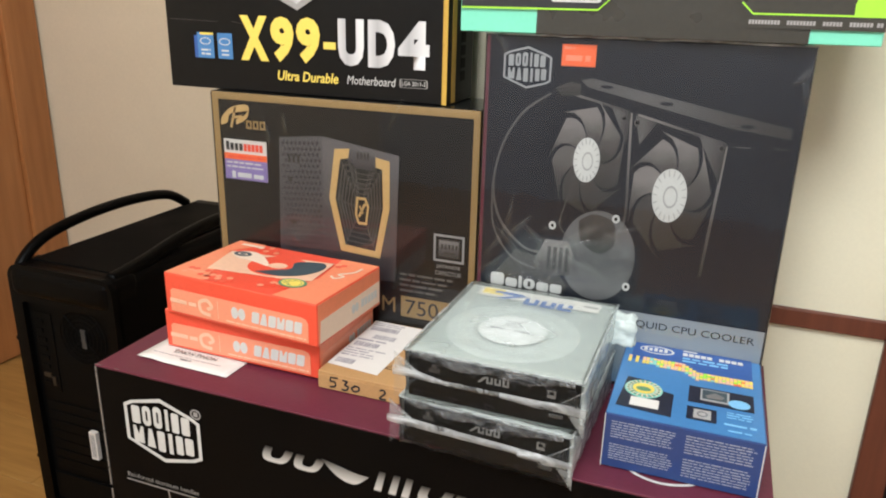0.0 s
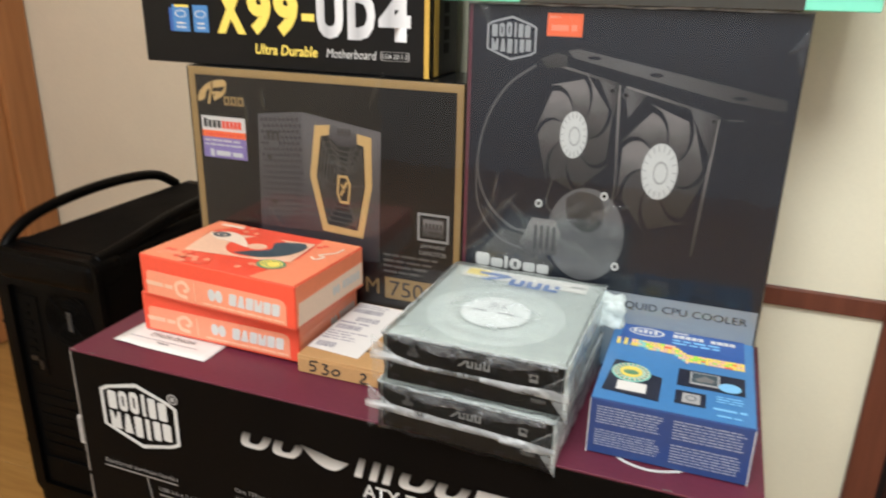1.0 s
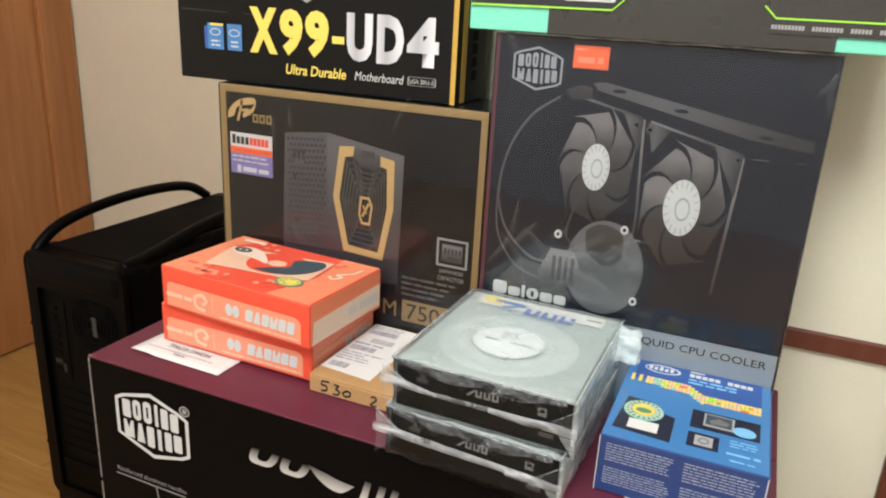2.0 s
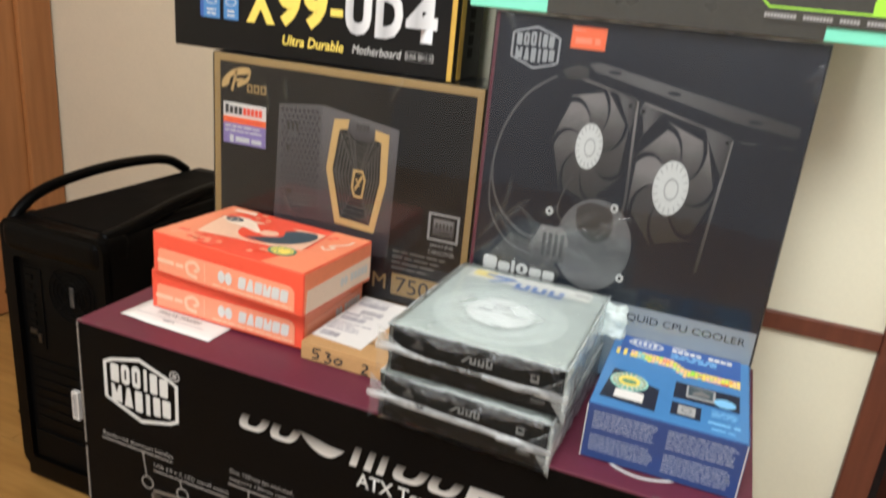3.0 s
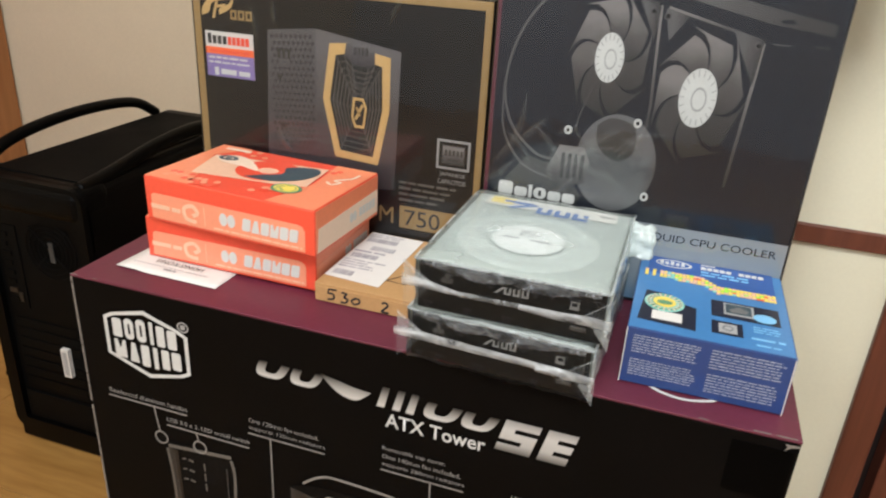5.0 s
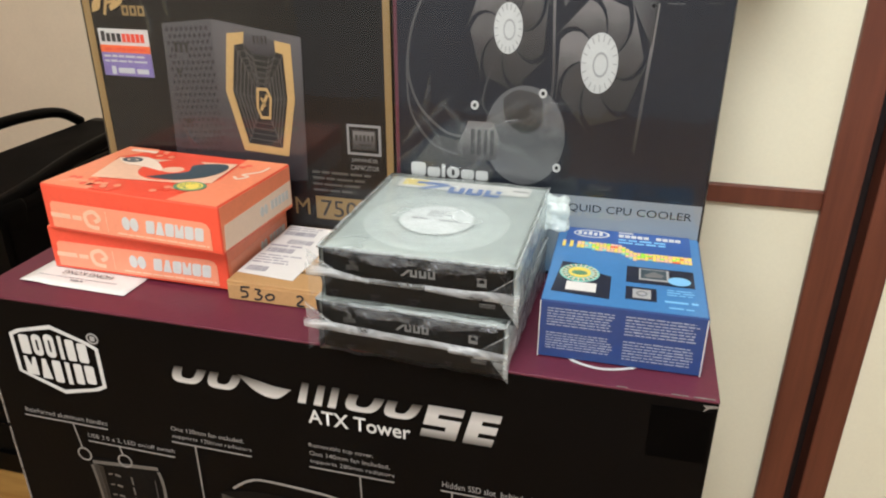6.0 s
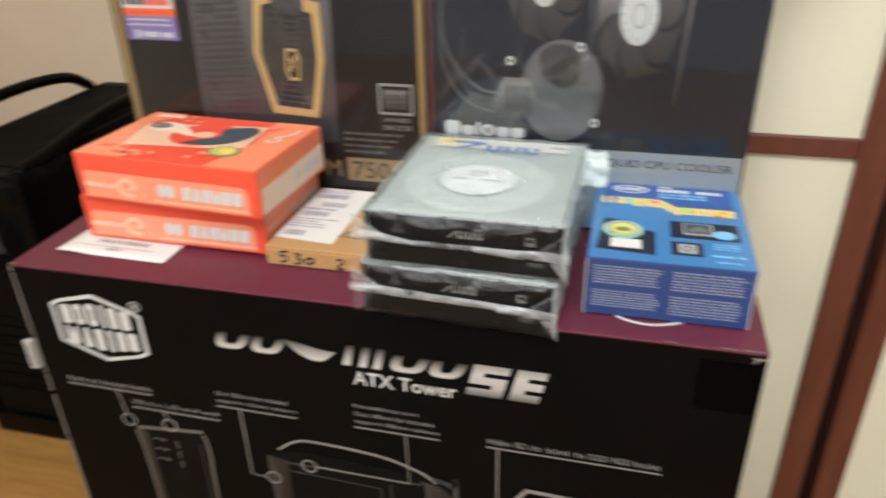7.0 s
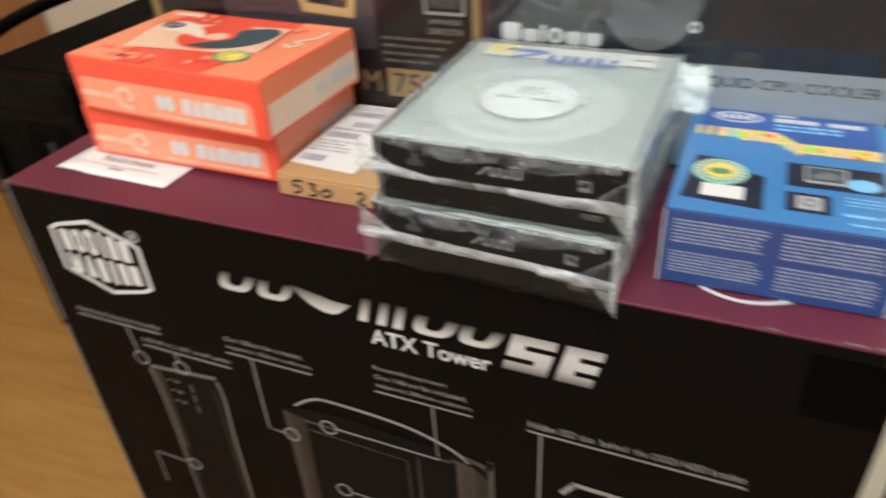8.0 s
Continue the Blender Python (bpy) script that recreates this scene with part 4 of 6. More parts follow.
grow = lambda quads: [[(0.016 + (p[0] - 0.016) * 1.28, 0.0015 + (p[1] - 0.004) * 1.28) for p in q] for q in quads]
for digit in (five, three, nought, two):
    part("handwriting", ink(KF, grow(digit), 1), M["ink"], kraft, "black marker number")


# ---- optical drives in plastic bags ----
def puffed(x0, x1, y0, y1, z0, z1, seed, rough=0.0016, cuts=12, soften=0.0):
    """A crumpled shell: a divided box whose skin wanders in and out."""
    bm = bmesh.new()
    bmesh.ops.create_cube(bm, size=1)
    bmesh.ops.subdivide_edges(bm, edges=bm.edges[:], cuts=cuts, use_grid_fill=True)
    for v in bm.verts:
        n = v.co.normalized()
        p = Vector(((x0 + x1) / 2 + v.co.x * (x1 - x0), (y0 + y1) / 2 + v.co.y * (y1 - y0), (z0 + z1) / 2 + v.co.z * (z1 - z0)))
        near = sorted(((0.5 - abs(v.co.x)) * (x1 - x0), (0.5 - abs(v.co.y)) * (y1 - y0), (0.5 - abs(v.co.z)) * (z1 - z0)))
        pull = max(0.0, 1 - near[1] / soften) if soften else 0.0
        a = noise.noise(p * 55 + Vector((seed, 0, 0))) + 0.6 * noise.noise(p * 140 + Vector((0, seed, 0))) - 1.6 * pull
        v.co = p + n * rough * a
    return bm


def optical_drive(m, label, seed):
    """A tray drive with its face to -y, 0.148 wide, 0.172 deep, 0.043 high, in a loose bag; origin: middle of the base's front edge."""
    t = thing("optical_drive", m, label, "drive", "bagged optical drives")
    W, D, H = 0.074, 0.172, 0.0430
    part("housing", block(-W, W, 0.0022, D, 0.0005, H - 0.0004, 0.0012), M["steel"], t, "plain zinc steel housing")
    part("bezel", block(-W - 0.0005, W + 0.0005, 0.0, 0.0021, 0.0, H - 0.0006, 0.0008), M["bezel"], t, "glossy black plastic bezel")
    part("tray_front", block(-W + 0.004, W - 0.004, -0.0012, -0.0001, 0.019, H - 0.003, 0.0005), M["bezel"], t)
    part("eject_button", block(W - 0.024, W - 0.012, -0.0014, -0.0001, 0.008, 0.0115, 0.0004), M["dim"], t)
    f, u = front((0, 0, 0), -0.0014), top((0, 0, 0), H - 0.0002)
    a, g = -0.0115, 0.0062
    letters = [[(a, 0.0205 + g), (a + 0.0025, 0.0205 + g), (a + 0.009, 0.0265 + g), (a + 0.0065, 0.0265 + g)]]
    for k in range(3):
        letters += [rect(a + 0.008 + 0.007 * k, a + 0.0135 + 0.007 * k, 0.0205 + g, 0.0222 + g), rect(a + 0.008 + 0.007 * k, a + 0.0097 + 0.007 * k, 0.0222 + g, 0.0265 + g), rect(a + 0.0118 + 0.007 * k, a + 0.0135 + 0.007 * k, 0.0222 + g, 0.0265 + g)]
    part("logo", ink(f, letters, 1), M["pale_dim"], t, "pale grey printed shapes")
    part("logo", ink(f, ring(rect(W - 0.026, W - 0.019, 0.0255, 0.0325), rect(W - 0.0245, W - 0.0205, 0.0282, 0.0313)), 1), M["pale_dim"], t)
    part("indicator", ink(f, [oval(-W + 0.024, 0.0325, 0.0022, 0.0022, 12), rect(-W + 0.019, -W + 0.029, 0.0265, 0.0305)], 1), M["dim"], t)
    rings, loops = bmesh.new(), []
    for r0, h in ((0.061, 0.0), (0.0585, 0.0009), (0.0500, 0.0010), (0.0475, 0.0003), (0.0420, 0.0003), (0.0395, 0.0009), (0.0345, 0.0009), (0.0330, 0.0001)):
        loops.append([rings.verts.new((-0.003 + r0 * math.cos(2 * math.pi * k / 56), 0.072 + r0 * math.sin(2 * math.pi * k / 56), H - 0.0005 + h)) for k in range(56)])
    for p, q in zip(loops, loops[1:]):
        for k in range(56):
            rings.faces.new((p[k], p[(k + 1) % 56], q[(k + 1) % 56], q[k]))
    smooth(part("pressed_rings", rings, M["ring_steel"], t, "smooth pressed rings, their highlight put into paler steel"))
    part("disc_label", ink(u, [oval(-0.003, 0.072, 0.031, 0.031, 40)], 4), M["disc_white"], t, "round white printed label")
    part("disc_print", ink(u, [rect(-0.024, -0.011, 0.070, 0.0718), rect(-0.001, 0.019, 0.070, 0.0716)] + bars(-0.013, 0.009, 0.077, 0.091, 4, seed, 0.16, 0.5), 5), M["greyink"], t)
    part("brand_label", ink(u, [rect(-0.062, 0.062, 0.143, 0.165)], 4), M["paper"], t, "white label strip with blue and yellow print")
    part("brand_print", ink(u, [rect(-0.058, -0.036, 0.148, 0.163)], 5), M["yellow"], t)
    blue = [[(-0.030, 0.149), (-0.024, 0.149), (-0.008, 0.159), (-0.012, 0.161)], [(-0.034, 0.158), (-0.012, 0.158), (-0.012, 0.162), (-0.034, 0.162)]]
    for k in range(3):
        blue += [rect(-0.008 + 0.013 * k, 0.003 + 0.013 * k, 0.146, 0.1495), rect(-0.008 + 0.013 * k, -0.0045 + 0.013 * k, 0.1495, 0.157), rect(-0.0005 + 0.013 * k, 0.003 + 0.013 * k, 0.1495 + (0.003 if k == 2 else 0), 0.157)]
    blue = [[(0.004 + (p[0] - 0.004) * 1.3, 0.1435 + (p[1] - 0.152) * 1.4 - 0.02 * p[0]) for p in q] for q in blue]
    part("brand_print", ink(u, blue, 5.4), M["disc_blue"], t)
    part("brand_print", ink(u, bars(0.046, 0.060, 0.151, 0.158, 1, seed, 0.4, 0), 5), M["greyink"], t)
    skin = puffed(-W - 0.0045, W + 0.0040, -0.0045, D + 0.004, -0.0030, H + 0.0030, seed, 0.0017, 18, 0.010)
    bag = part("bag", skin, M["bag"], t, "milky translucent plastic bag")
    bag.data.materials.append(M["bag_clear"])
    bag.data.materials.append(M["bag_side"])
    for p in bag.data.polygons:
        p.use_smooth = True
        if p.normal.y < -0.55 or p.normal.z < -0.8:
            p.material_index = 1
        elif abs(p.normal.x) > 0.6:
            p.material_index = 2
    bag.visible_shadow = False
    def ribbon(x0, x1, n, middle, height, out, wave, name, material, label):
        """A crumpled strip of film across the front: its middle line, height and reach are functions of 0 to 1."""
        lip, rows = bmesh.new(), []
        for j in range(6):
            b, row = j / 5, []
            for i in range(n + 1):
                a = i / n
                x = x0 + (x1 - x0) * a
                p = noise.noise(Vector((x * 50, b * 1.4, seed))) + 0.4 * noise.noise(Vector((x * 130, b * 2.0, seed + 5)))
                q = noise.noise(Vector((x * 38, 3.0, seed + 9)))
                row.append(lip.verts.new((x, -0.0074 - 0.35 * out * math.sin(math.pi * b) - 0.0007 * p, middle(a) + height(a) * (0.5 - b) + wave * q)))
            rows.append(row)
        for p, q in zip(rows, rows[1:]):
            for i in range(n):
                lip.faces.new((p[i], p[i + 1], q[i + 1], q[i]))
        smooth(part(name, lip, material, t, label)).visible_shadow = False

    low = seed % 2
    dip = lambda a: 0.0075 * math.sin(math.pi * a) * (0.35 + 0.65 * abs(math.sin(7.3 * a + seed)))
    level = lambda a: 0.0240 - 0.0015 * a
    if low:
        ribbon(-W - 0.013, W - 0.020, 44, level, lambda a: 0.0058 + 0.0025 * (1 - a), 0.003, 0.0008, "bag_fold", M["fold"], "whitish fold of the bag")
        ribbon(W - 0.040, W + 0.006, 22, lambda a: 0.0205 + 0.001 * a, lambda a: 0.0092 - 0.007 * abs(a - 0.5), 0.005, 0.0008, "bag_fold", M["fold"], "bulging fold of the bag, its glint put into a whitish veil")
    else:
        ribbon(-W - 0.012, -W + 0.040, 22, lambda a: 0.0260 - 0.004 * a, lambda a: 0.0105 - 0.0075 * a, 0.003, 0.0008, "bag_fold", M["fold"], "whitish fold of the bag")
        ribbon(-W + 0.036, 0.022, 22, lambda a: 0.0220, lambda a: 0.0045, 0.002, 0.0006, "bag_fold", M["haze"], "hazy fold of the bag")
        ribbon(0.010, W + 0.007, 26, lambda a: 0.0215 - 0.0005 * a, lambda a: 0.0042 + 0.0050 * a ** 0.7, 0.003, 0.0008, "bag_fold", M["fold"], "fold of the bag, its glints put into a whitish veil")
    ribbon(-W + 0.003, W - 0.003, 60, lambda a: H + 0.0005 - 0.5 * dip(a), lambda a: 0.004 + dip(a), 0.0016, 0.0, "bag_edge", M["crinkle"], "crinkled scalloped edge of the bag, highlights put in as whitish patches")
    for side in (-1, 1):
        veil = M["haze"] if side < 0 else M["sheer"]
        outer, reach = side * (W + (0.0105 if side < 0 else 0.0065)), side * (W - 0.016)
        ribbon(outer, reach, 16, lambda a: 0.0250 + 0.009 * (1 - a), lambda a: 0.018 * (1 - a) + 0.0006, 0.0006, 0.0, "bag_corner", veil, "hazy folded corner of the bag")
        ribbon(outer, side * (W - 0.010), 14, lambda a: 0.0200 - 0.0105 * (1 - a), lambda a: 0.021 * (1 - a) + 0.0006, 0.0006, 0.0, "bag_corner", M["sheer"] if side < 0 else M["haze"], "hazy folded corner of the bag")
        crease = [(outer + (reach - outer) * k / 6, -0.0082 - 0.0004 * (k % 2), H - 0.001 - 0.0180 * k / 6) for k in range(7)]
        part("bag_crease", tube(crease, 0.00022, 5), M["fold"], t).visible_shadow = False
    corners = ((-W - 0.0030, D), (-W - 0.0030, -0.0036), (W + 0.0028, -0.0036), (W + 0.0028, D))
    for (xa, ya), (xb, yb) in zip(corners, corners[1:]):
        roll = []
        for k in range(25):
            x, y = xa + (xb - xa) * k / 24, ya + (yb - ya) * k / 24
            n1, n2 = noise.noise(Vector((x * 60, y * 60, seed))), noise.noise(Vector((x * 60, y * 60, seed + 7)))
            roll.append((x + 0.0008 * n1, y + 0.0005 * n2, H + 0.0012 + 0.0009 * n2))
        smooth(part("bag_rim", tube(roll, 0.0011, 8), M["haze"], t, "hazy rolled edge of the bag")).visible_shadow = False
    if not low:
        end = puffed(0.074, 0.097, 0.146, 0.164, 0.014, 0.040, 31, 0.006, 12)
        smooth(part("bag_end", end, M["bag_side"], t, "loose crumpled end of the bag")).visible_shadow = False
    marks = []
    rnd = random.Random(seed)
    for k in range(9):
        cu, cv, s = -W + 0.012 + 0.0165 * k + rnd.uniform(-0.003, 0.003), rnd.choice((0.0375, 0.036, 0.009)), rnd.uniform(0.0032, 0.0046)
        marks += outline([(cu - s, cv + s * 0.7), (cu + rnd.uniform(-0.002, 0.002), cv - s * 0.8), (cu + s, cv + s * 0.6)], 0.0011)
    part("bag_print", ink(front((0, 0, 0), -0.0094), marks, 1), M["dark_slate"], t, "small dark triangles printed on the bag")
    return t


DX = 0.1
optical_drive(pose(DX, -0.0105, BOX_H + 0.0038, 0, 0, -2.7), "black optical drive in a crumpled clear bag at the carton's edge", 3)
optical_drive(pose(DX + 0.0045, -0.008, BOX_H + 0.0505, 0, 0, -0.6), "bagged optical drive lying on top of another drive", 12)

# ---- processor carton ----
CW, CD, CH = 0.126, 0.1475, 0.0510
cpu = thing("processor_carton", pose(0.1955, 0.0275, BOX_H + 0.0008, 0, 0, 0.4), "blue processor carton with printed pictures lying flat", "carton")
part("body", block(0, CW, 0, CD, 0, CH, 0.0009), M["navy"], cpu, "dark blue printed carton")
cf, ct, cr = front((0, 0, 0), -0.0002), top((0, 0, 0), CH + 0.0002), right((0, 0, 0), CW + 0.0002)
part("top_print", ink(ct, [rect(0.0008, CW - 0.0008, 0.0008, CD - 0.0008)], 1), M["blue"], cpu, "bright blue top")
part("top_print", ink(ct, [[(0.008, 0.112), (0.050, 0.112), (0.072, 0.100), (0.118, 0.094), (0.118, 0.150), (0.008, 0.150)]], 2), M["midblue"], cpu)
part("side_print", ink(cr, [rect(0.001, CD - 0.001, 0.001, CH - 0.001)], 1), M["blue"], cpu)
part("paper_edge", ink(cf, [rect(0.0001, 0.0008, 0.0, CH)], 1.5), M["paper"], cpu, "pale cut edge")
part("paper_edge", ink(cf, [rect(CW - 0.0008, CW - 0.0001, 0.0, CH - 0.001)], 1.5), M["paper"], cpu, "pale cut edge")
part("logo", ink(ct, ring(oval(0.0305, 0.1375, 0.0165, 0.0085, 32), oval(0.0300, 0.1375, 0.0148, 0.0070, 32)) + [rect(0.018 + 0.0048 * k, 0.0212 + 0.0048 * k, 0.1345, 0.1405 + (0.002 if k in (0, 2, 4) else 0)) for k in range(5)], 3), M["white"], cpu, "white ring with upright strokes")
part("small_print", ink(ct, [rect(0.055 + 0.0056 * k, 0.0596 + 0.0056 * k, 0.1355, 0.1415) for k in range(10) if k != 5] + [rect(0.055, 0.068, 0.145, 0.147)], 3), M["white"], cpu)
part("small_print", ink(ct, bars(0.055, 0.098, 0.121, 0.133, 2, 4, 0.5, 0.15), 3), M["sky"], cpu)

rnd = random.Random(15)
groups = {"yellow": [], "sticker": [], "peach": [], "teal": [], "lime": []}
for k in range(34):
    u = 0.006 + 0.0033 * k
    hi = 0.118 if u < 0.055 else (0.118 - (u - 0.055) * 1.05 if u < 0.068 else 0.1043)
    lo = hi - (0.017 if 0.03 < u < 0.07 else 0.014)
    for j in range(4):
        c = rnd.choice(("yellow", "yellow", "peach", "sticker" if u > 0.04 else "yellow", "peach", "yellow", "peach", "lime" if j else "teal") if u > 0.03 or u < 0.016 else ("teal", "peach", "yellow", "teal"))
        a = lo + (hi - lo) * j / 4
        if u < 0.016 and k % 2:
            continue
        groups[c].append(rect(u, u + 0.0030, a, a + (hi - lo) / 4 * 0.93))
for c, polys in groups.items():
    part("chip_picture", ink(ct, polys, 3), M[c], cpu, "colourful printed chip layout")
part("picture", ink(ct, [[(0.006, 0.016), (0.052, 0.012), (0.052, 0.052), (0.040, 0.056), (0.030, 0.070), (0.010, 0.072)]], 2), M["photo"], cpu, "dark photo with a round seal")
part("seal", ink(ct, [oval(0.026, 0.052, 0.0165, 0.0165, 32)], 3), M["teal"], cpu, "teal and yellow hologram seal")
seal_lines = ring(oval(0.026, 0.052, 0.0142, 0.0142, 28), oval(0.026, 0.052, 0.0125, 0.0125, 28))
part("seal_print", ink(ct, seal_lines + [rect(0.0145, 0.026, 0.044 + 0.004 * k, 0.0458 + 0.004 * k) for k in range(5)], 4), M["green"], cpu)
rays = []
for k in range(20):
    a = 2 * math.pi * k / 20
    rays += stroke([(0.026 + 0.0105 * math.cos(a), 0.052 + 0.0105 * math.sin(a)), (0.026 + 0.0155 * math.cos(a), 0.052 + 0.0155 * math.sin(a))], 0.0012)
part("seal_print", ink(ct, rays, 4.6), M["cream"], cpu)
part("seal_print", ink(ct, [oval(0.026, 0.052, 0.0095, 0.0095, 24)], 5), M["yellow"], cpu)
part("seal_print", ink(ct, [oval(0.026, 0.0505, 0.0065, 0.0038, 18)], 6), M["green"], cpu)
part("picture", ink(ct, [rect(0.017, 0.041, 0.020, 0.035)], 3), M["paper"], cpu)
part("picture", ink(ct, [rect(0.064, 0.118, 0.046, 0.076)], 2), M["photo"], cpu, "dark photo of a screen")
part("picture", ink(ct, [rect(0.074, 0.098, 0.052, 0.073)], 3), M["hubring"], cpu)
part("picture", ink(ct, [rect(0.0755, 0.096, 0.0545, 0.071)], 4), M["slate"], cpu)
part("picture", ink(ct, [[(0.078, 0.060), (0.086, 0.067), (0.094, 0.062), (0.092, 0.057), (0.080, 0.056)]], 5), M["pale_dim"], cpu)
part("picture", ink(ct, [oval(0.106, 0.0545, 0.009, 0.0075, 24)], 4), M["sky"], cpu)
part("picture", ink(ct, [rect(0.064, 0.088, 0.016, 0.038)], 2), M["photo"], cpu)
part("picture", ink(ct, [rect(0.0695, 0.0835, 0.019, 0.034)], 3), M["hubring"], cpu)
part("picture", ink(ct, ring(oval(0.0765, 0.0265, 0.0045, 0.0045, 18), oval(0.0765, 0.0265, 0.003, 0.003, 18)), 4), M["greyink"], cpu)
part("small_print", ink(ct, bars(0.096, 0.118, 0.028, 0.040, 3, 41, 0.4, 0.15) + bars(0.094, 0.119, 0.015, 0.022, 1, 43, 0.5, 0) + bars(0.097, 0.116, 0.006, 0.011, 1, 44, 0.4, 0.1), 3), M["sky"], cpu)
fine = []
for u0, u1, v0, v1, n, s in ((0.006, 0.059, 0.029, 0.046, 6, 1), (0.006, 0.059, 0.008, 0.024, 6, 2), (0.066, 0.121, 0.028, 0.046, 6, 3), (0.066, 0.121, 0.006, 0.024, 6, 4)):
    fine += bars(u0, u1, v0, v1, n + 1, 50 + s, 0.40, 0.10)
part("small_print", ink(cf, fine, 1), M["pale_navy"], cpu, "columns of tiny white print")

# ---- liquid cooler carton ----
SO = (0.176, 0.178, BOX_H)
cooler = thing("cooler_carton", pose(*SO), "upright dark shrink-wrapped liquid cooler carton with fan pictures", "carton")
SK = 1.0195


def SF(u, v, w):
    """The cooler carton's face, whose art is laid out on a slightly smaller sheet."""
    return Vector((0.25 + (u - 0.25) * SK, 0.1777 - w, 0.97 + (v - 0.97) * SK)) - Vector(SO)



part("body", block(0.0308 - SO[0], 0.3209 - SO[0], 0.0, 0.106, 0.0008, 0.3475, 0.0012), M["cool_black"], cooler, "charcoal printed carton")
part("side_strip", ink(SF, [rect(0.0352, 0.0385, 0.640, 0.977)], 1), M["maroon"], cooler, "narrow maroon edge")
part("base_band", ink(SF, [rect(0.0385, 0.3185, 0.640, 0.7195)], 1), M["silverblue"], cooler, "silver blue band")
words("printed_text", SF, "LIQUID CPU COOLER", 0.1925, 0.3110, 0.7035, 0.7120, 2, M["dimmer"], cooler, 0.0)
emblem(0.0525, 0.099, 0.929, 0.968, 2, SF, cooler, "emblem_grey")
part("price_sticker", ink(SF, [rect(0.108, 0.1395, 0.952, 0.9715)], 3), M["sticker"], cooler, "orange price sticker with faded print")
part("price_print", ink(SF, bars(0.110, 0.120, 0.9665, 0.9705, 1, 9, 0.7, 0) + bars(0.112, 0.136, 0.9555, 0.9635, 1, 10, 0.7, 0.1), 4), M["salmon"], cooler)


def fan(cu, cv, ru, rv, hu, hv, turn):
    for k in range(7):
        a0 = 2 * math.pi * k / 7 + turn
        lead = [(0.28 + 0.72 * q, a0 + 0.30 * q + 0.35 * q ** 3) for q in (0, 0.2, 0.4, 0.6, 0.8, 1.0)]
        trail = [(0.28 + 0.62 * q, a0 - 0.86 + 0.30 * q + 0.36 * q ** 3) for q in (0.97, 0.85, 0.7, 0.5, 0.25, 0)]
        pts = [(cu + ru * r * math.cos(a), cv + rv * r * math.sin(a)) for r, a in lead + trail]
        up = math.sin(a0 - 0.1)
        part("fan_blade_picture", ink(SF, [pts], 2.6 + 0.12 * (k % 2)), M["smoke"] if up > 0.15 else M["blade_mid"] if up > -0.5 else M["smoke_dim"], cooler)
    part("fan_hub_picture", ink(SF, [oval(cu, cv, hu, hv, 36)], 4), M["white"], cooler, "white printed fan hub")
    ticks = []
    for k in range(18):
        a = 2 * math.pi * k / 18
        ticks += stroke([(cu + hu * 0.72 * math.cos(a), cv + hv * 0.72 * math.sin(a)), (cu + hu * 0.95 * math.cos(a), cv + hv * 0.95 * math.sin(a))], 0.0008)
    part("fan_hub_print", ink(SF, ticks + ring(oval(cu + 0.001, cv - 0.001, hu * 0.42, hv * 0.42, 24), oval(cu + 0.001, cv - 0.001, hu * 0.34, hv * 0.34, 24)), 5), M["hubring"], cooler)


for edge_line in (stroke(arc([(0.176, 0.913), (0.178, 0.87), (0.180, 0.82), (0.176, 0.80)]), 0.0022), stroke(arc([(0.261, 0.890), (0.259, 0.85), (0.256, 0.80), (0.254, 0.765)]), 0.0026), stroke([(0.182, 0.912), (0.260, 0.892)], 0.0022), stroke([(0.108, 0.930), (0.174, 0.914)], 0.0022)):
    part("frame_picture", ink(SF, edge_line, 2), M["smoke"], cooler)
corners = [[(0.158, 0.917), (0.176, 0.912), (0.174, 0.885)], [(0.180, 0.911), (0.200, 0.906), (0.186, 0.885)], [(0.236, 0.899), (0.261, 0.892), (0.259, 0.855)]]
for corner in corners:
    part("frame_picture", ink(SF, [corner], 2.6), M["plate"], cooler)
fan(0.139, 0.866, 0.038, 0.058, 0.0125, 0.0215, 0.75)
fan(0.218, 0.840, 0.041, 0.062, 0.0155, 0.0255, 0.35)
part("radiator_picture", ink(SF, [[(0.128, 0.940), (0.138, 0.942), (0.312, 0.909), (0.312, 0.900), (0.262, 0.906), (0.134, 0.934)]], 3), M["plate"], cooler, "pale printed radiator bar")
part("radiator_slots", ink(SF, [oval(0.152, 0.935, 0.006, 0.0016, 14), oval(0.206, 0.9235, 0.006, 0.0018, 14), oval(0.276, 0.9085, 0.006, 0.0018, 14)], 4), M["cool_black"], cooler)
part("radiator_picture", ink(SF, [[(0.104, 0.932), (0.118, 0.938), (0.128, 0.936), (0.128, 0.926), (0.110, 0.924)]], 3), M["smoke_dim"], cooler)
part("pump_picture", ink(SF, [oval(0.157, 0.772, 0.0365, 0.046, 40)], 4), M["pump"], cooler, "grey printed pump")
part("pump_picture", ink(SF, [arc([(0.137, 0.806), (0.150, 0.814), (0.170, 0.808), (0.172, 0.785), (0.158, 0.775), (0.140, 0.786), (0.137, 0.806)], 6)[:-1]], 5), M["smoke_dim"], cooler)
part("pump_picture", ink(SF, [[(0.094, 0.756), (0.105, 0.783), (0.128, 0.783), (0.134, 0.770), (0.132, 0.748), (0.104, 0.744)]], 5), M["smoke"], cooler)
part("pump_picture", ink(SF, [rect(0.108 + 0.006 * k, 0.1115 + 0.006 * k, 0.752, 0.776) for k in range(4)], 5.6), M["smoke_dim"], cooler)
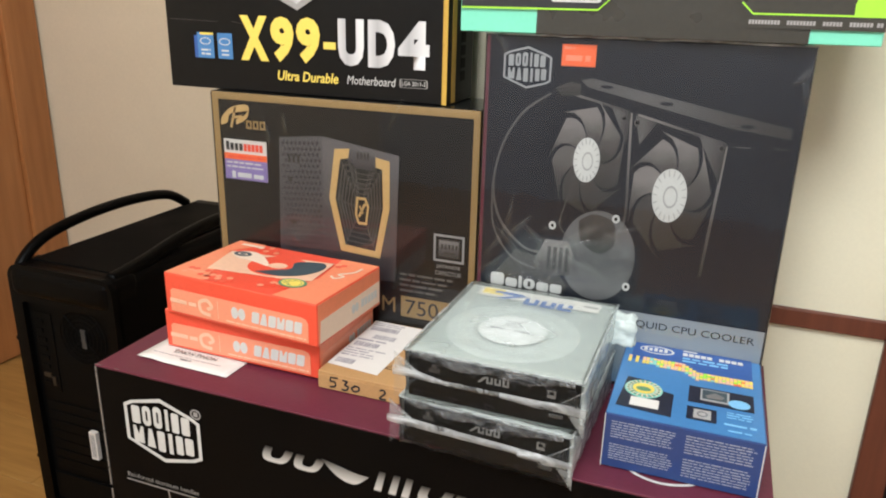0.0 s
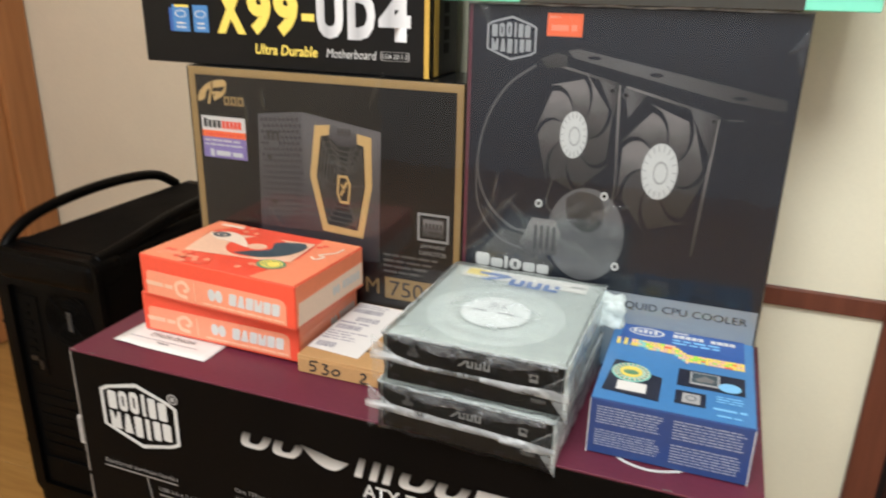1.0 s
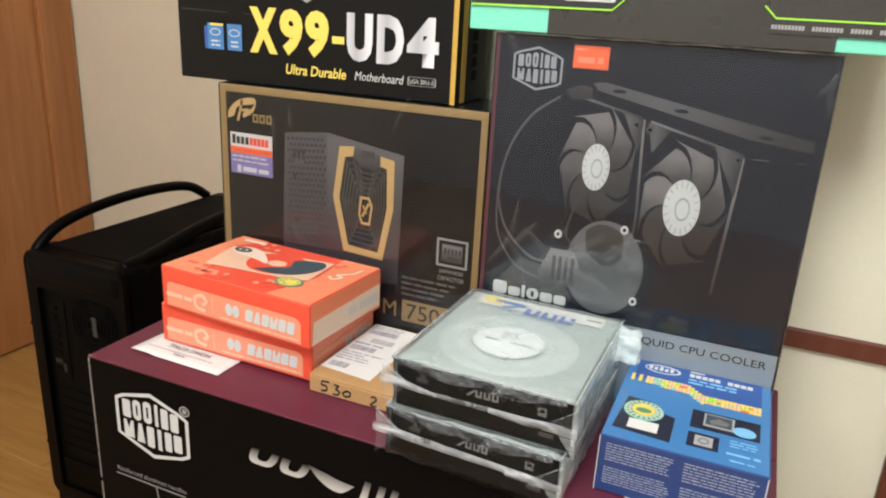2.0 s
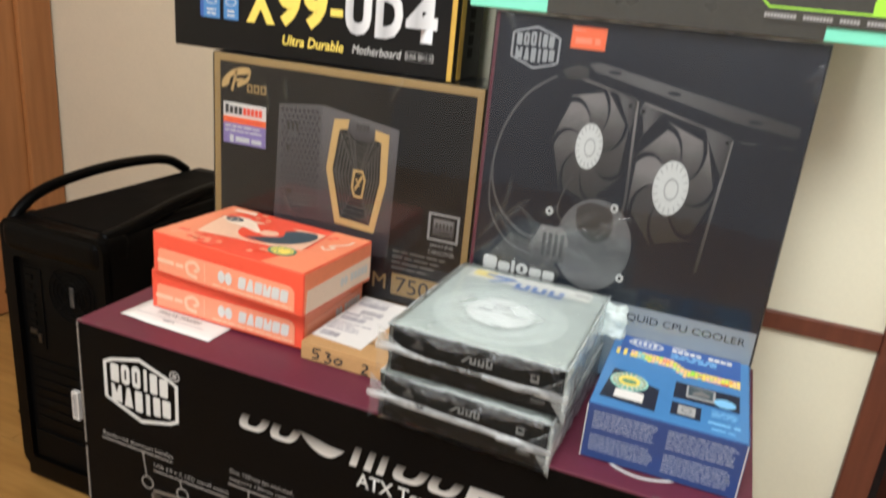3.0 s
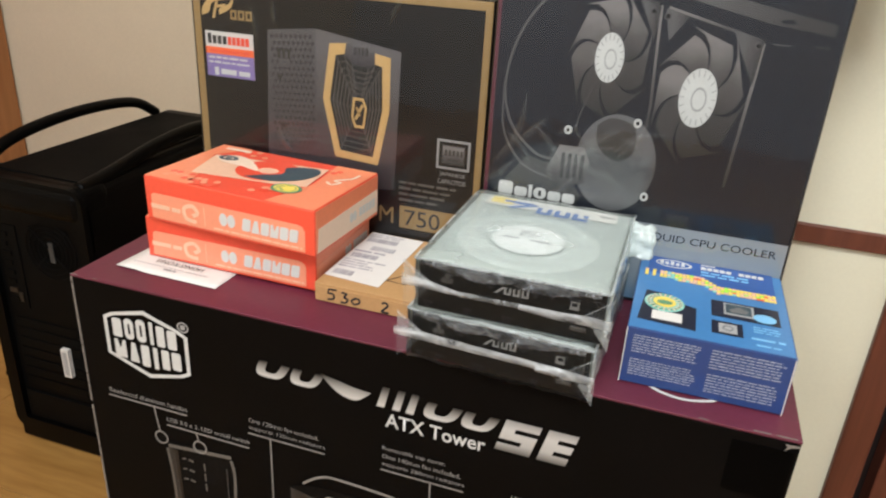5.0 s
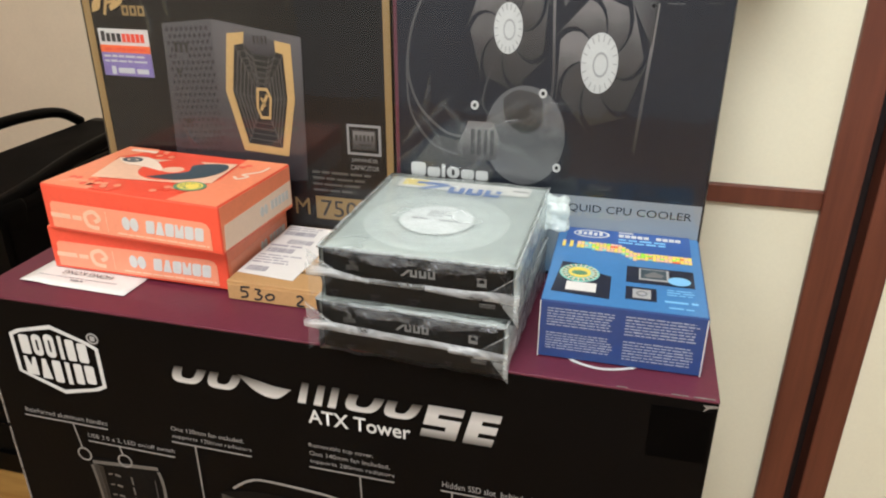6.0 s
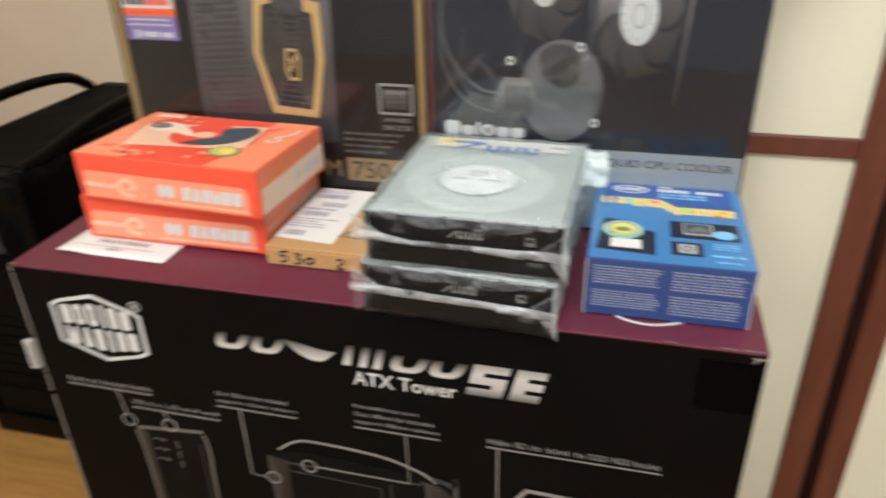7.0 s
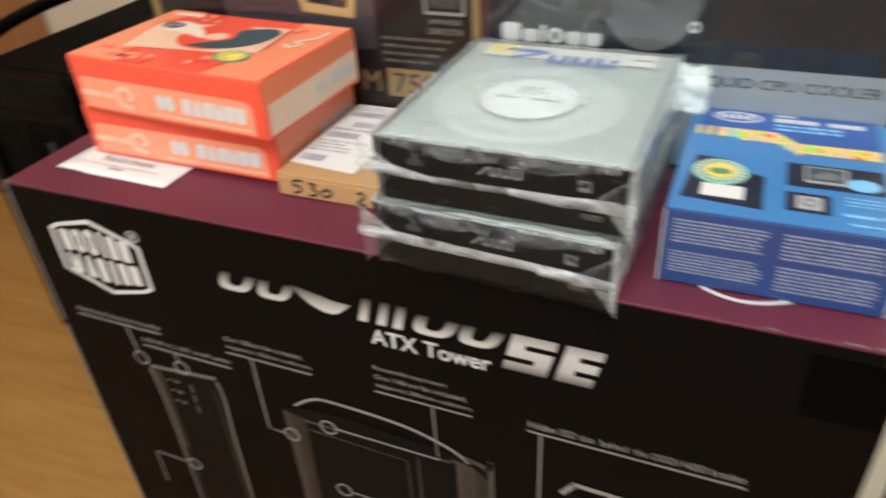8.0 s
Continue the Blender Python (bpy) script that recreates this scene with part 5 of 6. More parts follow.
hose = stroke(arc([(0.100, 0.926), (0.074, 0.906), (0.055, 0.872), (0.048, 0.83), (0.058, 0.795), (0.082, 0.772), (0.100, 0.768)]), 0.0022) + stroke(arc([(0.047, 0.835), (0.050, 0.79), (0.070, 0.76), (0.096, 0.750)]), 0.0016) + stroke(arc([(0.128, 0.84), (0.118, 0.80), (0.134, 0.784)]), 0.0012) + stroke(arc([(0.145, 0.842), (0.152, 0.82), (0.150, 0.812)]), 0.0012)
part("hose_picture", ink(SF, hose, 3.4), M["plate"], cooler)
part("shade_picture", ink(SF, [[(0.040, 0.722), (0.075, 0.768), (0.110, 0.760), (0.130, 0.735), (0.125, 0.722)]], 2), M["smoke_dim"], cooler)
for cu, cv in ((0.111, 0.798), (0.172, 0.812), (0.188, 0.745), (0.257, 0.888), (0.182, 0.905), (0.170, 0.908)):
    part("screw_picture", ink(SF, [oval(cu, cv, 0.0036, 0.0042, 16)], 5.6) if cv < 0.85 else ink(SF, [oval(cu, cv, 0.0028, 0.0032, 14)], 5.6), M["plate"] if cv > 0.85 else M["white"], cooler)
    part("screw_picture", ink(SF, [oval(cu, cv, 0.0016, 0.0019, 12)], 6.4), M["dimmer"], cooler)
part("highlight_picture", ink(SF, [rect(0.268, 0.281, 0.8895, 0.8905), rect(0.300, 0.311, 0.8905, 0.8915)], 3), M["plate"], cooler)
for a, w, hgt in ((0.050, 0.0145, 0.0135), (0.066, 0.0125, 0.0095), (0.0800, 0.0035, 0.0130), (0.0850, 0.0125, 0.0115), (0.0990, 0.0125, 0.0095), (0.1130, 0.0120, 0.0095)):
    b = 0.7265
    kind = {0.050: "block", 0.066: "block", 0.0850: "ring", 0.0990: "block", 0.1130: "block"}
    shape = [rect(a, a + w, b, b + hgt)] if w < 0.005 else glyph(kind[a], a, a + w, b, b + hgt)
    part("title_shape", ink(SF, shape, 4), M["white"], cooler, "cream white title shape")
wrap = part("shrink_wrap", block(0.0298 - SO[0], 0.3219 - SO[0], -0.0028, 0.107, 0.0004, 0.3487, 0.002), M["cooler_film"], cooler, "clear shiny shrink film")
wrap.visible_shadow = False
def film_creases(f, thing_ob, spots, seed):
    """Long soft wrinkles standing proud of a film: narrow ridges that taper out, each a part."""
    r = random.Random(seed)
    for cu, cv, reach, angle in spots:
        a = radians(angle + r.uniform(-14, 14))
        bend = r.uniform(-0.25, 0.25)
        line = arc([(cu - reach * math.cos(a), cv - reach * math.sin(a)), (cu + bend * reach * math.sin(a), cv - bend * reach * math.cos(a)), (cu + reach * math.cos(a), cv + reach * math.sin(a))], 8)
        bm, n = bmesh.new(), len(line)
        rows = []
        for k, (u, v) in enumerate(line):
            w = 0.0032 * math.sin(math.pi * k / (n - 1)) + 0.00005
            nu, nv = -math.sin(a) * w, math.cos(a) * w
            rows.append([bm.verts.new(f(u + nu, v + nv, 0.0)), bm.verts.new(f(u, v, w * 0.4)), bm.verts.new(f(u - nu, v - nv, 0.0))])
        for p, q in zip(rows, rows[1:]):
            for k in range(2):
                bm.faces.new((p[k], p[k + 1], q[k + 1], q[k]))
        smooth(part("film_crease", bm, M["cooler_film"], thing_ob)).visible_shadow = False


rnd = random.Random(77)


def WF(u, v, w):
    """The face of the film that wraps the cooler carton."""
    return SF(u, v, w + 0.0026)


spots = [(0.045 + 0.012 * k + rnd.uniform(-0.004, 0.004), 0.735 + rnd.uniform(-0.008, 0.06), rnd.uniform(0.015, 0.04), rnd.choice((35, 60, 120, 75))) for k in range(9)]
spots += [(rnd.uniform(0.11, 0.19), rnd.uniform(0.73, 0.80), rnd.uniform(0.01, 0.03), rnd.choice((20, 70, 110, 150))) for k in range(7)]
spots += [(0.312, 0.955, 0.012, 60), (0.316, 0.94, 0.010, 100), (0.05, 0.968, 0.012, 130)]
film_creases(WF, cooler, spots, 5)
pts_a = [(0.0298 - SO[0] + 0.2921 * k / 30, -0.0030 - 0.0006 * rnd.random(), 0.3480 + 0.0010 * rnd.random()) for k in range(31)]
# Whitish bead on the seam stands for its bright broken highlights.
part("wrap_seam", tube(pts_a, 0.0009, 6), M["fold"], cooler, "crinkled film seam, its broken highlights put in as a whitish bead").visible_shadow = False

# ---- power supply carton ----
PO = (-0.142, 0.192, BOX_H)
supply = thing("power_supply_carton", pose(*PO), "upright black power supply carton with a gold border", "carton")
PF = front(PO, 0.1913)
part("body", block(-0.3085 - PO[0], 0.0235 - PO[0], 0.0, 0.092, 0.0008, 0.2715, 0.0012), M["psu_black"], supply, "glossy black printed carton")
part("border", ink(PF, [rect(-0.3083, -0.3000, 0.632, 0.9010), rect(0.0160, 0.0233, 0.632, 0.9010), rect(-0.3000, 0.0160, 0.8925, 0.9010)], 1), M["gold"], supply, "matt gold border")
part("logo", ink(PF, [arc([(-0.298, 0.862), (-0.296, 0.872), (-0.282, 0.884), (-0.262, 0.888), (-0.258, 0.882), (-0.266, 0.880), (-0.284, 0.876), (-0.289, 0.866), (-0.298, 0.862)], 5)[:-1], arc([(-0.276, 0.864), (-0.262, 0.872), (-0.258, 0.884), (-0.264, 0.876), (-0.276, 0.870), (-0.276, 0.864)], 5)[:-1]] + stroke([(-0.284, 0.860), (-0.277, 0.884)], 0.003) + stroke([(-0.281, 0.872), (-0.268, 0.874)], 0.003), 1), M["brightgold"], supply, "gold swoosh shapes")
for k in range(3):
    part("logo", ink(PF, ring(rect(-0.263 + 0.0092 * k, -0.2555 + 0.0092 * k, 0.860, 0.870), rect(-0.2608 + 0.0092 * k, -0.2577 + 0.0092 * k, 0.8625, 0.8675)), 1), M["gold"], supply)
stk = part("shop_sticker", ink(PF, [rect(-0.2955, -0.2365, 0.7985, 0.8465)], 2), M["paper"], supply, "white shop sticker with red and violet bands")
part("sticker_print", ink(PF, [rect(-0.2955, -0.2365, 0.8225, 0.8300)], 3), M["sticker"], stk)
part("sticker_print", ink(PF, [rect(-0.2955, -0.2365, 0.7985, 0.8225)], 3), M["violet"], stk)
part("sticker_print", ink(PF, bars(-0.2925, -0.240, 0.8115, 0.8215, 2, 70, 0.45, 0.1) + bars(-0.278, -0.242, 0.8000, 0.8085, 1, 72, 0.65, 0) + [rect(-0.286, -0.281, 0.800, 0.8085)], 4), M["white"], stk)
part("sticker_print", ink(PF, [rect(-0.2925 + 0.0062 * k, -0.2880 + 0.0062 * k, 0.8335, 0.842 + (0.002 if k == 0 else 0)) for k in range(4)], 3), M["ink"], stk)
part("sticker_print", ink(PF, [rect(-0.2675 + 0.0054 * k, -0.2633 + 0.0054 * k, 0.8335, 0.842) for k in range(5)] + bars(-0.290, -0.242, 0.824, 0.829, 1, 75, 0.5, 0), 4), M["red"], stk)
part("supply_picture", ink(PF, [[(-0.219, 0.854), (-0.163, 0.860), (-0.163, 0.700), (-0.224, 0.712)]], 1), M["psu_grey"], supply, "grey printed power supply side")
part("supply_picture", ink(PF, [[(-0.163, 0.860), (-0.068, 0.846), (-0.072, 0.700), (-0.163, 0.690)]], 1), M["psu_front"], supply)
holes = []
for i in range(9):
    for j in range(20):
        if (i, j) not in ((2, 4), (3, 4)):
            holes.append(oval(-0.214 + 0.0056 * i + (0.0028 if j % 2 else 0), 0.848 + 0.0004 * i - 0.0066 * j, 0.0018, 0.0024, 6))
part("vent_picture", ink(PF, holes, 2), M["vent_hole"], supply)
part("vent_picture", ink(PF, [rect(-0.208 + 0.006 * k, -0.2045 + 0.006 * k, 0.826, 0.836) for k in range(3)] + [oval(-0.206, 0.806, 0.003, 0.003, 10), oval(-0.203, 0.755, 0.004, 0.003, 10)], 2.6), M["dim"], supply)
outer = [(-0.147, 0.847), (-0.128, 0.849), (-0.120, 0.838), (-0.101, 0.835), (-0.096, 0.842), (-0.079, 0.839), (-0.079, 0.785), (-0.091, 0.725), (-0.141, 0.728), (-0.155, 0.790)]
inner = [(-0.140, 0.836), (-0.130, 0.838), (-0.121, 0.828), (-0.103, 0.826), (-0.096, 0.831), (-0.088, 0.829), (-0.087, 0.785), (-0.097, 0.733), (-0.135, 0.736), (-0.147, 0.790)]
part("grille_picture", ink(PF, [inner], 2), M["mesh_grey"], supply)
part("grille_border", ink(PF, [q for k, q in enumerate(ring(outer, inner)) if k not in (1, 2, 3)], 3), M["brightgold"], supply, "gold printed fan grille border")
part("grille_cap", ink(PF, [[(-0.128, 0.849), (-0.130, 0.838), (-0.121, 0.828), (-0.103, 0.826), (-0.096, 0.831), (-0.096, 0.842)]], 2.8), M["psu_grey"], supply)
wires = []
for k in range(1, 8):
    s = k / 8
    c = (-0.115, 0.782)
    pts = [(c[0] + (u - c[0]) * s, c[1] + (v - c[1]) * s) for u, v in inner]
    wires += [q for q in stroke(pts + pts[:1], 0.0009)]
for u, v in inner:
    wires += stroke([(-0.115, 0.782), (u, v)], 0.0007)
part("grille_wires", ink(PF, wires, 3), M["wire"], supply)
part("grille_wires", ink(PF, stroke(arc([(-0.135, 0.812), (-0.115, 0.806), (-0.100, 0.800)]), 0.006) + stroke(arc([(-0.142, 0.795), (-0.137, 0.778), (-0.128, 0.770)]), 0.006), 2.5), M["dim"], supply)
badge_o, badge_i = [(-0.120, 0.795), (-0.108, 0.795), (-0.104, 0.785), (-0.107, 0.763), (-0.118, 0.763), (-0.122, 0.774)], [(-0.1175, 0.792), (-0.1095, 0.792), (-0.1065, 0.784), (-0.109, 0.766), (-0.1165, 0.766), (-0.1195, 0.774)]
part("grille_badge", ink(PF, [badge_i], 4), M["mesh_grey"], supply)
part("grille_badge", ink(PF, ring(badge_o, badge_i) + stroke([(-0.117, 0.772), (-0.109, 0.788)], 0.003) + stroke([(-0.116, 0.785), (-0.112, 0.776)], 0.002), 5), M["brightgold"], supply)
part("vent_picture", ink(PF, [rect(-0.119 + 0.0042 * k, -0.1165 + 0.0042 * k, 0.838, 0.846) for k in range(4)], 3), M["dim"], supply)
part("chip_badge", ink(PF, ring(rect(-0.0255, 0.0105, 0.7325, 0.7640), rect(-0.0230, 0.0080, 0.7350, 0.7615)), 2), M["grey"], supply, "square grey outlined badge")
part("chip_badge", ink(PF, [rect(-0.0200, 0.0050, 0.7380, 0.7585)], 2), M["smoke"], supply)
part("chip_badge", ink(PF, ring(rect(-0.0200, 0.0050, 0.7380, 0.7585), rect(-0.0190, 0.0040, 0.7390, 0.7575)) + [rect(-0.0165 + 0.0042 * k, -0.0140 + 0.0042 * k, 0.7475, 0.7535) for k in range(5)] + [rect(-0.013, 0.0, 0.7425, 0.744)], 3), M["dim"], supply)
words("printed_text", PF, "JAPANESE", -0.0215, 0.0065, 0.7240, 0.7290, 2, M["grey"], supply)
words("printed_text", PF, "CAPACITOR", -0.0230, 0.0080, 0.7165, 0.7215, 2, M["grey"], supply)
part("small_print", ink(PF, bars(-0.066, 0.0, 0.688, 0.714, 4, 91, 0.38, 0.35), 2), M["wire"], supply, "four lines of small grey print")
part("watt_panel", ink(PF, [rect(-0.0645, 0.004, 0.6585, 0.6840)], 2), M["gold"], supply, "gold panel")
words("printed_text", PF, "750", -0.0585, -0.018, 0.6620, 0.6805, 3, M["ink"], supply)
words("printed_text", PF, "M", -0.088, -0.0715, 0.6620, 0.6805, 3, M["gold"], supply)
wrap2 = part("shrink_wrap", block(-0.3095 - PO[0], 0.0245 - PO[0], -0.0038, 0.093, 0.0004, 0.2722, 0.003), M["film"], supply, "clear shiny shrink film")
wrap2.visible_shadow = False

film_creases(front(PO, 0.1877), supply, [(rnd.uniform(-0.29, 0.0), rnd.uniform(0.70, 0.89), rnd.uniform(0.012, 0.03), rnd.choice((75, 100, 110, 60))) for k in range(5)], 8)

# ---- motherboard carton ----
BO = (-0.19, 0.200, 0.9028)
board = thing("motherboard_carton", pose(*BO), "black motherboard carton with yellow print standing on another carton", "carton")
BF, BR = front(BO, 0.1997), right(BO, -0.0178)
part("body", block(-0.372 - BO[0], -0.018 - BO[0], 0.0, 0.082, 0.0, 0.265, 0.0012), M["psu_black"], board, "satin black carton")
part("sleeve_edge", ink(BF, [rect(-0.0235, -0.0182, 0.903, 1.1675)], 1), M["ochre"], board, "ochre yellow edge strip")
part("side_strip", ink(BR, [rect(0.212, 0.224, 0.904, 1.1675)], 1), M["ochre"], board, "ochre yellow side strip")
part("side_logo", ink(BR, [rect(0.240, 0.254, 0.925 + 0.0135 * k, 0.9355 + 0.0135 * k) for k in range(8)], 1), M["dimmer"], board, "column of dim grey shapes")
for ch, u0, u1 in (("X", -0.270, -0.2325), ("9", -0.2295, -0.1995), ("9", -0.1965, -0.1665)):
    words("printed_letter", BF, ch, u0, u1, 0.9375, 0.9865, 2, M["yellow"], board, 0.056)
part("dash", ink(BF, [rect(-0.1625, -0.1475, 0.954, 0.9615)], 2), M["yellow"], board)
for ch, u0, u1 in (("U", -0.1445, -0.1135), ("D", -0.1085, -0.0770), ("4", -0.0735, -0.0380)):
    words("printed_letter", BF, ch, u0, u1, 0.9375, 0.9865, 2, M["silver"], board, 0.056)
words("printed_text", BF, "Ultra Durable", -0.222, -0.145, 0.9175, 0.9285, 2, M["yellow"], board, 0.02, 0.18)
words("printed_text", BF, "Motherboard", -0.134, -0.076, 0.9185, 0.9275, 2, M["white"], board, 0.0, 0.18)
part("socket_frame", ink(BF, outline(rounded(-0.0715, -0.0395, 0.9185, 0.9275, 0.002), 0.0012), 2), M["grey"], board)
words("printed_text", BF, "LGA 2011-3", -0.069, -0.042, 0.9207, 0.9252, 2, M["white"], board)
for u0, u1 in ((-0.3290, -0.3065), (-0.3010, -0.2810)):
    tag = part("chip_tag", ink(BF, [rect(u0, u1, 0.9375, 0.9660)], 2), M["blue"], board, "small blue printed badge")
    part("chip_tag_print", ink(BF, ring(oval((u0 + u1) / 2, 0.9565, 0.0075, 0.004, 18), oval((u0 + u1) / 2, 0.9565, 0.0065, 0.0031, 18)) + bars(u0 + 0.005, u1 - 0.005, 0.940, 0.949, 2, 3, 0.5, 0), 3), M["white"], tag)
part("chip_tag", ink(BF, [rect(-0.3335, -0.3290, 0.9375, 0.9625)], 2), M["midblue"], board)
part("chip_tag_print", ink(BF, [rect(-0.3250, -0.3065, 0.9635, 0.9660)], 3), M["yellow"], board)
part("chrome_picture", ink(BF, [[(-0.216, 1.004), (-0.194, 0.9935), (-0.174, 1.005), (-0.174, 1.05), (-0.216, 1.05)]], 2), M["grey"], board, "pointed silver picture")
part("chrome_picture", ink(BF, [[(-0.210, 1.008), (-0.1945, 1.000), (-0.180, 1.009), (-0.180, 1.05), (-0.210, 1.05)]], 3), M["silver"], board)
part("crease", ink(BF, stroke([(-0.366, 0.980), (-0.30, 0.9785)], 0.0008) + stroke([(-0.28, 0.979), (-0.262, 0.977)], 0.0006), 1), M["dim"], board, "scuffed crease")

# ---- graphics card carton ----
GO = (0.187, 0.168, 0.9795)
gpu = thing("graphics_card_carton", pose(*GO), "dark sleeved graphics card carton with mint green ends", "carton")
GF = front(GO, 0.1665)
part("inner_box", block(0.006 - GO[0], 0.3665 - GO[0], 0.0, 0.105, 0.0005, 0.215, 0.001), M["mint"], gpu, "mint green inner box")
part("sleeve", block(0.081 - GO[0], 0.3125 - GO[0], -0.0012, 0.106, 0.0002, 0.216, 0.0006), M["gpu"], gpu, "dark glossy printed sleeve")
part("sleeve_print", ink(GF, [[(0.0075, 1.003), (0.136, 1.0035), (0.1455, 1.012), (0.1455, 1.19), (0.0075, 1.19)]], 2), M["ink"], gpu, "black panel")
part("green_line", ink(GF, stroke([(0.0075, 1.002), (0.137, 1.0025), (0.1462, 1.011), (0.1462, 1.19)], 0.0016), 3), M["lime"], gpu)
part("sleeve_print", ink(GF, [rounded(0.0935, 0.1395, 1.0085, 1.06, 0.003)], 3), M["white"], gpu, "white badge")
part("sleeve_print", ink(GF, [rect(0.0955, 0.1375, 1.0165, 1.0255)] , 4), M["cream"], gpu)
words("printed_text", GF, "EXTREME", 0.0975, 0.1355, 1.018, 1.0235, 5, M["greyink"], gpu)
words("printed_text", GF, "OVERCLOCKED", 0.0965, 0.1365, 1.0105, 1.0145, 4, M["ink"], gpu)
part("sleeve_print", ink(GF, [rect(0.098 + 0.0095 * k, 0.1055 + 0.0095 * k, 1.0285, 1.040) for k in range(4)], 4), M["ink"], gpu)
words("printed_text", GF, "4GB GDDR5 | 6+8pin | PCI-E 3.0", 0.019, 0.0875, 1.0205, 1.0255, 3, M["grey"], gpu)
part("sleeve_print", ink(GF, bars(0.019, 0.087, 1.008, 1.014, 1, 14, 0.5, 0), 3), M["dim"], gpu)
part("sleeve_print", ink(GF, [[(0.262, 1.0005), (0.367, 1.0005), (0.367, 1.19), (0.253, 1.19), (0.253, 1.012)]], 2), M["gpu"], gpu)
part("sleeve_print", ink(GF, [rect(0.262, 0.3668, 0.9915, 1.0005)], 2), M["gpu"], gpu)
part("green_line", ink(GF, stroke([(0.257, 1.012), (0.2665, 1.003), (0.3425, 1.0030)], 0.0014), 3), M["lime"], gpu)
part("green_corner", ink(GF, [[(0.3425, 1.0022), (0.367, 1.0022), (0.367, 1.19), (0.349, 1.19), (0.349, 1.035), (0.342, 1.012)]], 3), M["lime"], gpu, "bright green corner")
part("small_print", ink(GF, [rect(0.264 + 0.00246 * k, 0.2659 + 0.00246 * k, 0.9948, 0.9982) for k in range(41) if k not in (10, 11, 21, 22, 29, 30, 38)], 3), M["grey"], gpu)
part("sleeve_print", ink(GF, [rect(0.275 + 0.0095 * k, 0.282 + 0.0095 * k, 1.036, 1.05) for k in range(3)], 3), M["white"], gpu)
part("sleeve_print", ink(GF, [rect(0.3055 + 0.010 * k, 0.3130 + 0.010 * k, 1.036, 1.05) for k in range(3)], 3), M["lime"], gpu)

# ---- tower computer ----
CO = (-0.785, 0.35, 0.0)
tower = thing("tower_computer", pose(*CO), "black tower computer case with carrying handles, its back showing", "computer")
HW, TD, TH = 0.119, 0.50, 0.548
shell = block(-HW, HW, 0.012, TD, 0.03, TH, 0.0)
up = [e for e in shell.edges if abs(e.verts[0].co.x - e.verts[1].co.x) < 1e-5 and abs(e.verts[0].co.z - e.verts[1].co.z) < 1e-5 and e.verts[0].co.z > 0.4]
bmesh.ops.bevel(shell, geom=up, offset=0.030, segments=6, affect="EDGES", profile=0.5)
part("shell", shell, M["case"], tower, "matt black shell with rounded top edges")
TFR = front((0, 0, 0), 0.0)
frame_o = rounded(-HW, HW, 0.03, TH, 0.028, 6)
frame_i = rounded(-HW + 0.026, HW - 0.018, 0.055, TH - 0.070, 0.006, 6)
rim = bmesh.new()
for layer_y in (0.0,):
    quads = ring(frame_o, frame_i)
    for q in quads:
        fv = [rim.verts.new((u, 0.0, v)) for u, v in q]
        bv = [rim.verts.new((u, 0.016, v)) for u, v in q]
        rim.faces.new(fv), rim.faces.new(bv[::-1])
        for k in range(4):
            rim.faces.new((fv[k], bv[k], bv[(k + 1) % 4], fv[(k + 1) % 4]))
bmesh.ops.remove_doubles(rim, verts=rim.verts[:], dist=1e-5)
bmesh.ops.recalc_face_normals(rim, faces=rim.faces[:])
part("rear_frame", rim, M["case"], tower, "raised black plastic rear frame")
part("rear_hood", block(-HW - 0.0006, HW + 0.0006, -0.005, 0.075, TH - 0.066, TH + 0.0008, 0.024, 6), M["case"], tower, "rounded black plastic hood")
part("rear_plate", block(-HW + 0.024, HW - 0.016, 0.0105, 0.0118, 0.05, TH - 0.06), M["case_steel"], tower, "recessed black steel plate")
io = part("port_shield", block(-0.080, -0.040, 0.0085, 0.0102, 0.300, 0.458, 0.0005), M["case_steel"], tower, "port shield")
rnd = random.Random(5)
for k in range(8):
    zc = 0.31 + 0.018 * k
    part("port", block(-0.075, -0.062 + 0.006 * rnd.random(), 0.006, 0.0084, zc, zc + 0.009, 0.0008), M["port"] if k == 1 else M["case_steel"], io)
part("port", block(-0.056, -0.048, 0.006, 0.0084, 0.312, 0.33, 0.0008), M["port"], io)
for k in range(5):
    pts = [(0.032 + (0.016 + 0.009 * k) * math.cos(2 * math.pi * s / 40), 0.008, 0.425 + (0.016 + 0.009 * k) * math.sin(2 * math.pi * s / 40)) for s in range(41)]
    part("fan_grille_ring", tube(pts, 0.0011, 6), M["case_steel"], tower)
for a in (45, 135, 225, 315):
    part("fan_grille_spoke", tube([(0.032, 0.0075, 0.425), (0.032 + 0.056 * math.cos(radians(a)), 0.0075, 0.425 + 0.056 * math.sin(radians(a)))], 0.0011, 6), M["case_steel"], tower)
part("fan_badge", block(0.030, 0.040, 0.0055, 0.0072, 0.405, 0.442, 0.0005), M["dim"], tower)
for k in range(7):
    part("slot_cover", block(-0.078, 0.06, 0.008, 0.0102, 0.135 + 0.021 * k, 0.151 + 0.021 * k, 0.0008), M["case_steel"], tower)
part("supply_panel", block(-0.088, 0.092, 0.006, 0.0102, 0.058, 0.118, 0.0015), M["case_steel"], tower)
lab = part("serial_sticker", block(0.022, 0.038, -0.0008, 0.0075, 0.178, 0.236, 0.0003), M["paper"], tower, "small white bar code sticker")
